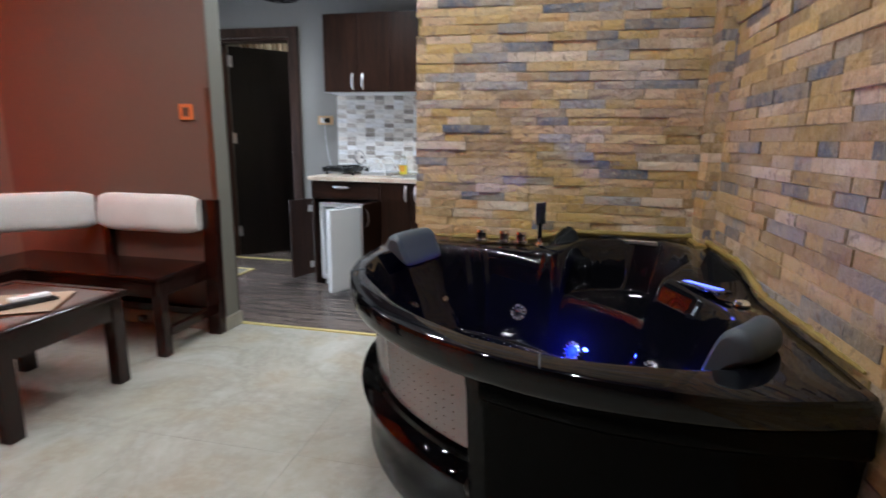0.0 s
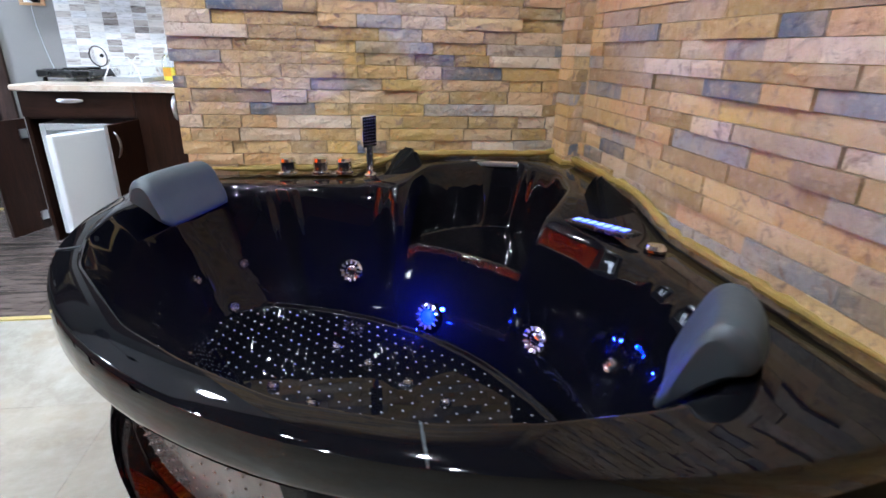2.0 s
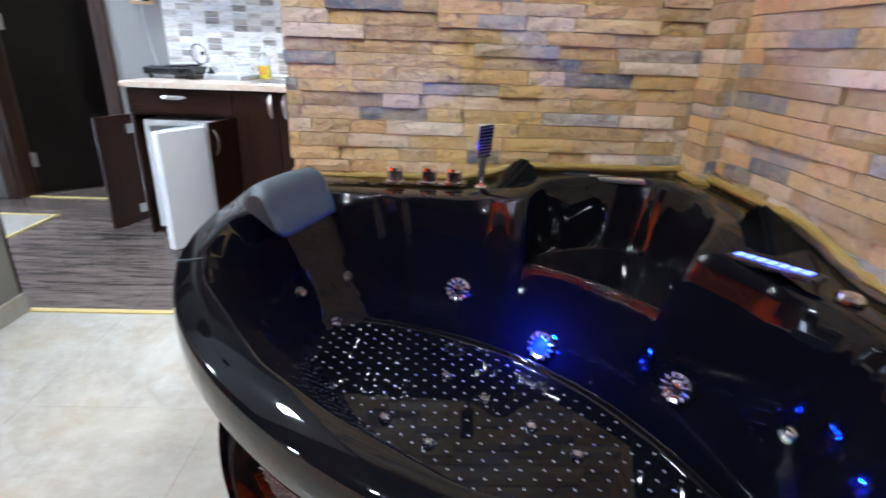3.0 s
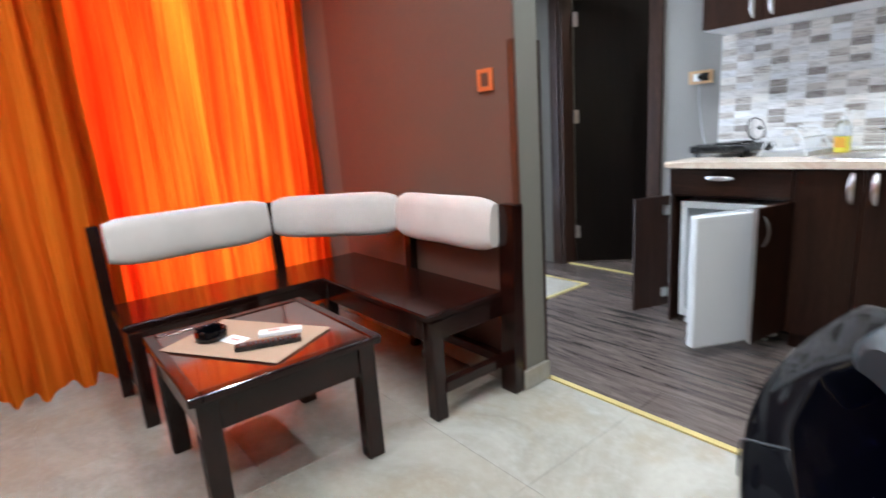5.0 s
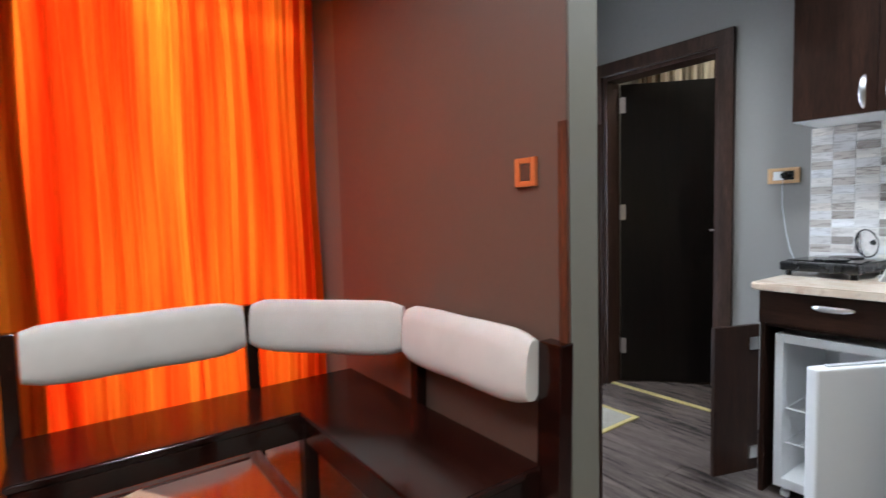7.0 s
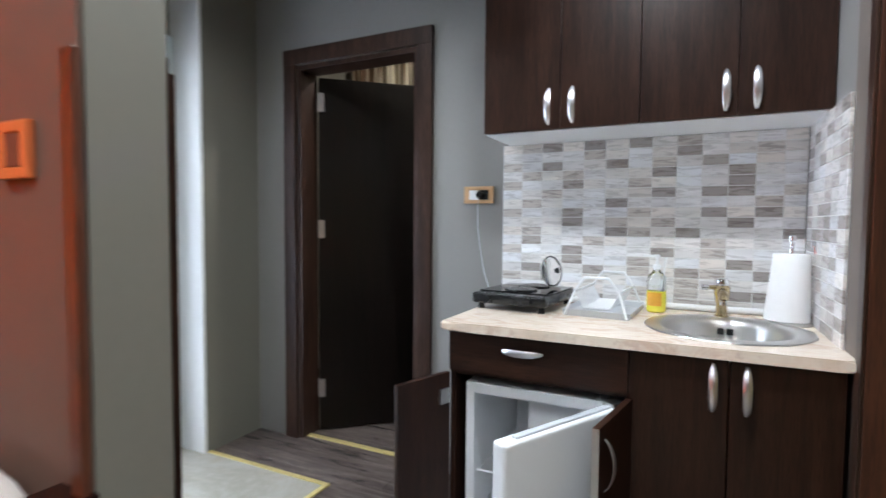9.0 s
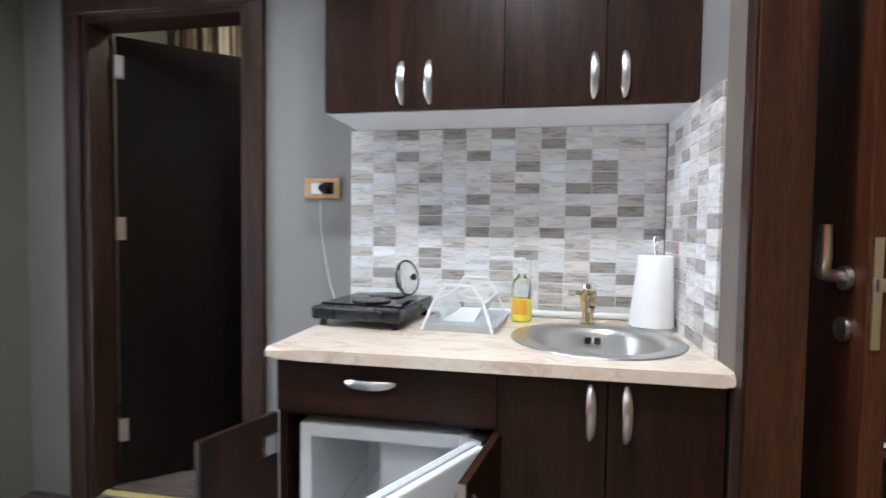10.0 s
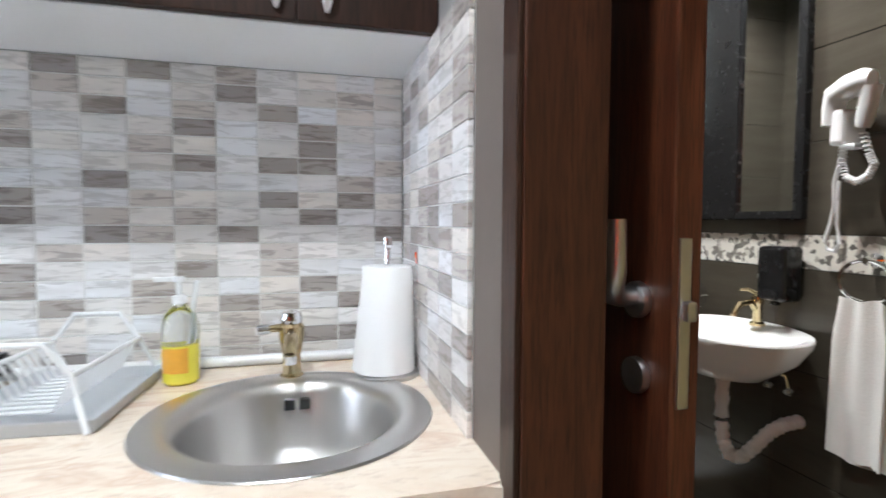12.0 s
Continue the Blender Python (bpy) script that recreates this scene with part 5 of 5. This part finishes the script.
for y in (-0.05, 0.03):
    join(b, lathe([(0.014, 0), (0.014, 0.05), (0.008, 0.06)], 12, Matrix.Translation((0, y - 0.07, -0.19)) @ Matrix.Rotation(radians(-90), 4, "Y")))
    join(b, tube([(-0.045, y - 0.07, -0.19), (-0.05, y - 0.06, -0.14), (-0.10, y, -0.12)], 0.006, 8))
part("valves", b, "chrome", basin, "chrome angle valves", True)

mir = thing("bathroom_mirror", "tall wall mirror in a wide black frame above the basin", "mirror", (BX, 5.79, 1.20))
b = box(-0.030, -0.295, 0, 0, -0.262, 1.0, 0.005)
box(-0.030, -0.026, 0, 0, 0.27, 1.0, 0.005, bm=b)
box(-0.030, -0.262, 0, 0, -0.026, 0.030, 0.005, bm=b)
box(-0.030, -0.262, 0.96, 0, -0.026, 1.0, 0.005, bm=b)
part("frame", b, "black_plastic", mir)
part("glass", box(-0.016, -0.262, 0.030, -0.001, -0.026, 0.96), "mirror", mir)

heater = thing("wall_box", "white wall box high on the bathroom wall, brightened by added glow", "wall box", (BX, 6.19, 1.60))
# body glows by itself to look brightly lit
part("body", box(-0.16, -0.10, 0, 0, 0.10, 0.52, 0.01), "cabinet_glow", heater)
part("edge", box(-0.165, -0.11, -0.01, 0.0, 0.11, 0.0, 0.002), "white_plastic", heater)

disp = thing("soap_dispenser", "black wall soap dispenser on the mosaic border", "soap dispenser", (BX - 0.01, 5.545, 0.91))
b = box(-0.085, -0.055, 0.015, 0, 0.055, 0.20, 0.02, 4)
part("body", b, "black_plastic", disp)
part("push_bar", box(-0.095, -0.03, 0.02, -0.07, 0.03, 0.055, 0.008), "black_plastic", disp)
part("nozzle", box(-0.07, -0.012, 0.0, -0.045, 0.012, 0.018, 0.003), "black_plastic", disp)

dryer = thing("hair_dryer", "white wall hair dryer with coiled cord", "hair dryer", (BX, 5.26, 1.475))
part("barrel", tube([(-0.072, 0.108, 0.004), (-0.074, 0.106, 0.055), (-0.078, 0.094, 0.090), (-0.082, 0.050, 0.106), (-0.084, 0.010, 0.112), (-0.082, -0.010, 0.110)], [0.027, 0.028, 0.033, 0.035, 0.034, 0.026], 20), "white_plastic", dryer, "white barrel", True)
part("handle", tube([(-0.078, -0.002, 0.095), (-0.076, 0.004, 0.055), (-0.074, 0.014, 0.0), (-0.074, 0.018, -0.018)], [0.028, 0.024, 0.022, 0.017], 16), "white_plastic", dryer, smooth=True)
part("holder", box(-0.095, 0.060, -0.06, 0, 0.10, 0.045, 0.012), "white_plastic", dryer, "white wall holder")
part("holder_arm", box(-0.085, 0.030, -0.072, -0.03, 0.075, -0.058, 0.004), "white_plastic", dryer)
loop = [Vector(p) for p in ((-0.07, 0.072, -0.06), (-0.07, 0.076, -0.11), (-0.07, 0.062, -0.155), (-0.07, 0.032, -0.170), (-0.07, 0.0, -0.155), (-0.07, -0.015, -0.125), (-0.07, 0.0, -0.09), (-0.07, 0.018, -0.03))]
coil = []
for i in range(281):
    u = i / 280 * (len(loop) - 1.001)
    k = int(u)
    c = loop[k].lerp(loop[k + 1], u - k)
    a = i / 280 * math.tau * 34
    side = (loop[k + 1] - loop[k]).normalized().cross(Vector((1, 0, 0)))
    coil.append(c + side * math.cos(a) * 0.009 + Vector((0.009 * math.sin(a), 0, 0)))
part("coiled_cord", tube(coil, 0.0028, 5), "white_plastic", dryer, smooth=True)
part("cord", tube([(-0.05, 0.088, -0.06), (-0.05, 0.098, -0.11), (-0.045, 0.116, -0.17), (-0.04, 0.116, -0.23), (-0.03, 0.134, -0.29), (-0.03, 0.152, -0.345), (-0.03, 0.140, -0.370), (-0.03, 0.118, -0.374), (-0.03, 0.104, -0.350), (-0.03, 0.112, -0.29), (-0.04, 0.106, -0.22), (-0.04, 0.106, -0.16)], 0.006, 8), "white_plastic", dryer, smooth=True)

ring = thing("towel_ring", "chrome towel ring on the bathroom wall", "towel ring", (BX, 5.27, 1.02))
part("ring", tube([(-0.05, 0.075 * math.cos(a), 0.0 + 0.06 * math.sin(a)) for a in [k * math.tau / 28 for k in range(28)]], 0.005, 8, True), "chrome", ring, smooth=True)
part("mount", lathe([(0.024, 0), (0.022, 0.01), (0.009, 0.02), (0.009, 0.055)], 18, Matrix.Translation((0, 0, 0.06)) @ Matrix.Rotation(radians(-90), 4, "Y")), "chrome", ring, smooth=True)
tw = thing("hand_towel", "white hand towel hanging through the chrome ring", "towel", (BX - 0.05, 5.27, 0.0))
b = bmesh.new()
for sgn in (-1, 1):
    rows = []
    for j in range(15):
        w = j / 14
        z = 0.965 - w * 0.47 - (0.02 if sgn > 0 else 0)
        half = 0.062 + 0.014 * sm(0, 0.3, w)
        rows.append([b.verts.new((sgn * (0.012 + 0.012 * w) + 0.006 * math.sin(i * 1.1 + sgn), -half + 2 * half * i / 12, z + 0.006 * math.sin(i * 0.7))) for i in range(13)])
    for r0, r1 in zip(rows, rows[1:]):
        for i in range(12):
            b.faces.new((r0[i], r0[i + 1], r1[i + 1], r1[i]))
    if sgn < 0:
        first = rows[0]
    else:
        for i in range(12):
            b.faces.new((first[i], first[i + 1], rows[0][i + 1], rows[0][i]))
bmesh.ops.recalc_face_normals(b, faces=b.faces[:])
bmesh.ops.solidify(b, geom=b.faces[:], thickness=0.006)
part("towel", b, "towel", tw, smooth=True)

tray = thing("shower_tray", "low white shower tray in the bathroom corner", "shower tray", (1.60, 6.28, 0))
b = box(-0.25, -0.30, 0, 0.245, 0.30, 0.03, 0.01)
for c in ((-0.25, -0.30, 0.245, -0.25), (-0.25, 0.25, 0.245, 0.30), (-0.25, -0.25, -0.20, 0.25), (0.20, -0.25, 0.245, 0.25)):
    box(c[0], c[1], 0.02, c[2], c[3], 0.09, 0.012, bm=b)
part("tray", b, "ceramic", tray, smooth=True)
part("drain", lathe([(0.04, 0.03), (0.035, 0.034), (0.004, 0.033)], 20), "chrome", tray)
pbin = thing("waste_bin", "small black waste bin on the bathroom floor", "waste bin", (1.52, 5.86, 0))
part("bin", lathe([(0.085, 0), (0.09, 0.01), (0.10, 0.26), (0.103, 0.27), (0.098, 0.27), (0.09, 0.03), (0.01, 0.02)], 28), "black_plastic", pbin, smooth=True)
part("lid", lathe([(0.104, 0.270), (0.10, 0.285), (0.06, 0.30), (0.005, 0.303)], 28), "black_plastic", pbin, smooth=True)

det = thing("pendant_lamp", "dark round pendant lamp hanging from the hall ceiling", "ceiling lamp", (-0.86, 4.88, ZC))
part("canopy", lathe([(0.05, -0.03), (0.05, 0.0)], 24), "black_plastic", det)
part("cord", tube([(0, 0, -0.02), (0, 0, -0.36)], 0.004, 8), "black_plastic", det)
part("shade", lathe([(0.145, -0.455), (0.15, -0.45), (0.12, -0.40), (0.03, -0.36), (0.02, -0.35)], 36), "black_plastic", det, smooth=True)

# ---- pieces of walls and floors ----
rs = random.Random(5)


def stone_mesh(seed, joined=None, ln=1.0, h=0.05, m=None):
    r = random.Random(seed)
    b = bmesh.new()
    nx, nz = 4, 2
    grid = []
    for j in range(nz + 1):
        grid.append([b.verts.new((i / nx - 0.5, -(0.012 + r.uniform(0, 0.0045) * (0.35 if i in (0, nx) or j in (0, nz) else 1)), j / nz - 0.5)) for i in range(nx + 1)])
    for j in range(nz):
        for i in range(nx):
            b.faces.new((grid[j][i], grid[j][i + 1], grid[j + 1][i + 1], grid[j + 1][i]))
    edge = grid[0] + [g[-1] for g in grid[1:]] + grid[-1][-2::-1] + [g[0] for g in grid[-2:0:-1]]
    back = [b.verts.new((v.co.x * 1.0, 0.02, v.co.z * 1.0)) for v in edge]
    n = len(edge)
    for k in range(n):
        b.faces.new((edge[(k + 1) % n], edge[k], back[k], back[(k + 1) % n]))
    return b


STONES = []
for k in range(12):
    me = bpy.data.meshes.new("stone")
    b = stone_mesh(k)
    bmesh.ops.recalc_face_normals(b, faces=b.faces[:])
    b.to_mesh(me)
    b.free()
    me.materials.append(M["stone"])
    STONES.append(me)
RAW = [([tuple(v.co) for v in me.vertices], [tuple(p.vertices) for p in me.polygons]) for me in STONES]


def stone_wall(wall, ln, pos, near, rzdeg):
    """Courses of split stones along a wall; pos(u) gives the place at a distance along it, near(u, z) whether a stone is a part."""
    verts, faces = [], []
    z, row, count = 0.0, 0, 0
    while z < ZC - 0.01:
        h = rs.choice((0.038, 0.041, 0.044))
        u = -rs.uniform(0, 0.2)
        while u < ln:
            w = rs.uniform(0.10, 0.27)
            a, c = max(0, u), min(ln, u + w)
            u += w
            if c - a < 0.03:
                continue
            k = rs.randrange(12)
            x, y = pos((a + c) / 2)
            out = rs.uniform(-0.005, 0.006)
            flip = rs.choice((-1, 1))
            m = pose(x, y, z + h / 2, 0, 0, rzdeg) @ Matrix.Translation((0, -out, 0)) @ Matrix.Diagonal(((c - a - 0.003), 1, (h - 0.0018), 1))
            if near((a + c) / 2, z) and count < 300:
                ob = new("stone", STONES[k])
                ob.parent = wall
                ob.matrix_basis = m
                count += 1
            else:
                off = len(verts)
                verts += [tuple(m @ Vector(v)) for v in RAW[k][0]]
                faces += [tuple(i + off for i in f) for f in RAW[k][1]]
        z += h
    me = bpy.data.meshes.new("stones")
    me.from_pydata(verts, [], faces)
    me.materials.append(M["stone_far"])
    ob = new("stones", me)
    ob.parent = wall
    tagged(ob, kind="stuff")


stone_wall(bpy.data.objects["wall_stone_back"], 1.36, lambda u: (0.592 + u, YW + 0.02), lambda u, z: 0.55 < z < 1.75, 0)
stone_wall(bpy.data.objects["wall_stone_side"], 5.1, lambda u: (XR + 0.02, YW + 0.0 - u), lambda u, z: u < 2.6 and 0.55 < z < 1.75, -90)

# stone-clad pipe chase in the corner above the tub
side_wall = bpy.data.objects["wall_stone_side"]
setting("wall_chase", box(1.915, 3.425, 0.70, 1.969, 3.559, ZC), "mortar")
z = 0.705
while z < ZC - 0.05:
    h = rs.choice((0.038, 0.041, 0.044))
    for x, y, w, rz in ((1.917, 3.485, 0.142, -90), (1.940, 3.427, 0.046, 0)):
        ob = new("stone", STONES[rs.randrange(12)])
        ob.parent = side_wall
        ob.matrix_basis = pose(x, y, z + h / 2, 0, 0, rz) @ Matrix.Diagonal((w, 1, h - 0.0025)).to_4x4()
    z += h

# wall tiles behind the worktop


def unit_box(name, mat, bev=0.0015, size=(1, 1, 1)):
    b = box(-size[0] / 2, -size[1] / 2, -size[2] / 2, size[0] / 2, size[1] / 2, size[2] / 2, bev, 1)
    me = bpy.data.meshes.new(name)
    b.to_mesh(me)
    b.free()
    me.materials.append(M[mat])
    return me


splash = thing("backsplash", "grey and beige wood-look mosaic tiles behind the worktop", "tiled wall")
splash["kind"] = "structure"
part("bed", box(-0.628, YB - 0.012, CT, 0.477, YB, 1.524), "grout", splash)
side = thing("backsplash", "grey and beige wood-look mosaic tiles beside the worktop", "tiled wall")
side["kind"] = "structure"
# thin sheet over the grey wall by the bathroom door, darker and browner than it
setting("trim_reveal", box(0.486, 4.746, 0, 0.4895, 4.8605, 2.12), "taupe")
part("bed", box(0.478, 4.866, CT, 0.4895, YB - 0.02, 1.524), "grout", side)
TW, TH = 0.0865, (1.524 - CT) / 17
# rows from the top down: columns of the dark and of the mid grey tiles
DARK = ((2, 4, 6), (8,), (2, 5, 9), (7, 10), (3, 10), (7, 9, 10), (5,), (3, 9, 11), (3, 10), (5, 8, 12), (1,), (3, 7), (3, 10), (1, 4, 8, 11), (2, 12), (10, 11), (4,))
MID = ((1, 8), (4, 11), (0, 7), (3, 1), (0, 6), (2, 12), (1, 11), (0, 6), (5, 7), (1, 6), (4, 9), (0, 9), (6, 12), (6, 9), (0, 8), (6, 8), (0, 8, 9))
TILES = {k: unit_box("tile", k, 0.0006, (TW - 0.0030, 0.008, TH - 0.0030)) for k in ("splash", "splash_mid", "splash_dark")}
CUT = {k: unit_box("tile", k, 0.0006, (0.067 - 0.0030, 0.008, TH - 0.0030)) for k in ("splash", "splash_mid", "splash_dark")}
SIDE = {k: unit_box("tile", k, 0.0006, (0.008, 0.0825, TH - 0.0026)) for k in ("splash", "splash_mid", "splash_dark")}
rt = random.Random(21)
for j in range(17):
    top = 16 - j
    for i in range(13):
        k = "splash_dark" if i in DARK[top] else "splash_mid" if i in MID[top] else "splash"
        ob = new("tile", (TILES if i < 12 else CUT)[k])
        ob.parent = splash
        x = -0.628 + (i + 0.5) * TW if i < 12 else -0.628 + 12 * TW + 0.0335
        ob.matrix_basis = pose(x, YB - 0.0095 - rt.uniform(0, 0.0008), CT + (j + 0.5) * TH, rt.uniform(-0.25, 0.25), 0, rt.uniform(-0.25, 0.25))
    for i in range(6):
        ob = new("tile", SIDE[rt.choice(("splash", "splash", "splash", "splash_mid", "splash_dark"))])
        ob.parent = side
        ob.matrix_basis = pose(0.4805, 4.862 + (i + 0.5) * 0.0845, CT + (j + 0.5) * TH, 0, rt.uniform(-0.25, 0.25), rt.uniform(-0.25, 0.25))

# floors
me = unit_box("floor_tile", "marble", 0.0004, (0.5992, 0.5992, 0.01))
for i in range(8):
    for j in range(9):
        ob = new("floor_tile", me)
        ob.parent = floor_room
        ob.matrix_basis = pose(-2.3 + i * 0.60, 3.483 - j * 0.60, -0.0065)
for j in range(9):
    y = 3.90 + j * 0.19
    x = -2.6 - (j * 0.47) % 1.2
    while x < 0.65:
        w = 1.2
        a, c = max(x, -2.6), min(x + w, 0.66)
        x += w
        if c - a > 0.05 and y < 5.6:
            ob = new("plank", unit_box("plank", "laminate", 0.001, (c - a - 0.002, 0.188, 0.012)))
            ob.parent = floor_hall
            ob.matrix_basis = pose((a + c) / 2, y, -0.0065)
for j in range(13):
    for i in range(3):
        ob = new("plank", unit_box("plank", "laminate", 0.001, (1.198, 0.188, 0.012)))
        ob.parent = floor_hall
        ob.matrix_basis = pose(-2.6 + i * 1.2 + (j % 3) * 0.2, 5.61 + j * 0.19, -0.0065)
me = unit_box("floor_tile", "bath_tile", 0.001, (0.418, 0.418, 0.01))
for i in range(3):
    for j in range(7):
        ob = new("floor_tile", me)
        ob.parent = floor_hall
        ob.matrix_basis = pose(0.83 + i * 0.42, 4.02 + j * 0.42, -0.003)

# bathroom wall tiles with the mosaic border
wb, we = bpy.data.objects["wall_bath_side"], bpy.data.objects["wall_bath_end"]
for j, (za, zb, mt) in enumerate([(0, 0.345, "bath_tile"), (0.345, 0.69, "bath_tile"), (0.69, 1.035, "bath_tile"), (1.035, 1.15, "border"), (1.15, 1.45, "bath_tile"), (1.45, 1.75, "bath_tile"), (1.75, 2.05, "bath_tile"), (2.05, 2.35, "bath_tile"), (2.35, 2.64, "bath_tile")]):
    mside = unit_box("wall_tile", mt, 0.001, (0.012, 0.597, zb - za - 0.003))
    mend = unit_box("wall_tile", mt, 0.001, (0.597, 0.012, zb - za - 0.003))
    for i in range(5):
        y = 3.80 + 0.3 + i * 0.6
        if y < 6.6:
            ob = new("wall_tile", mside)
            ob.parent = wb
            ob.matrix_basis = pose(1.857, y, (za + zb) / 2)
    for i in range(2):
        ob = new("wall_tile", mend)
        ob.parent = we
        ob.matrix_basis = pose(0.95 + i * 0.6, 6.595, (za + zb) / 2)
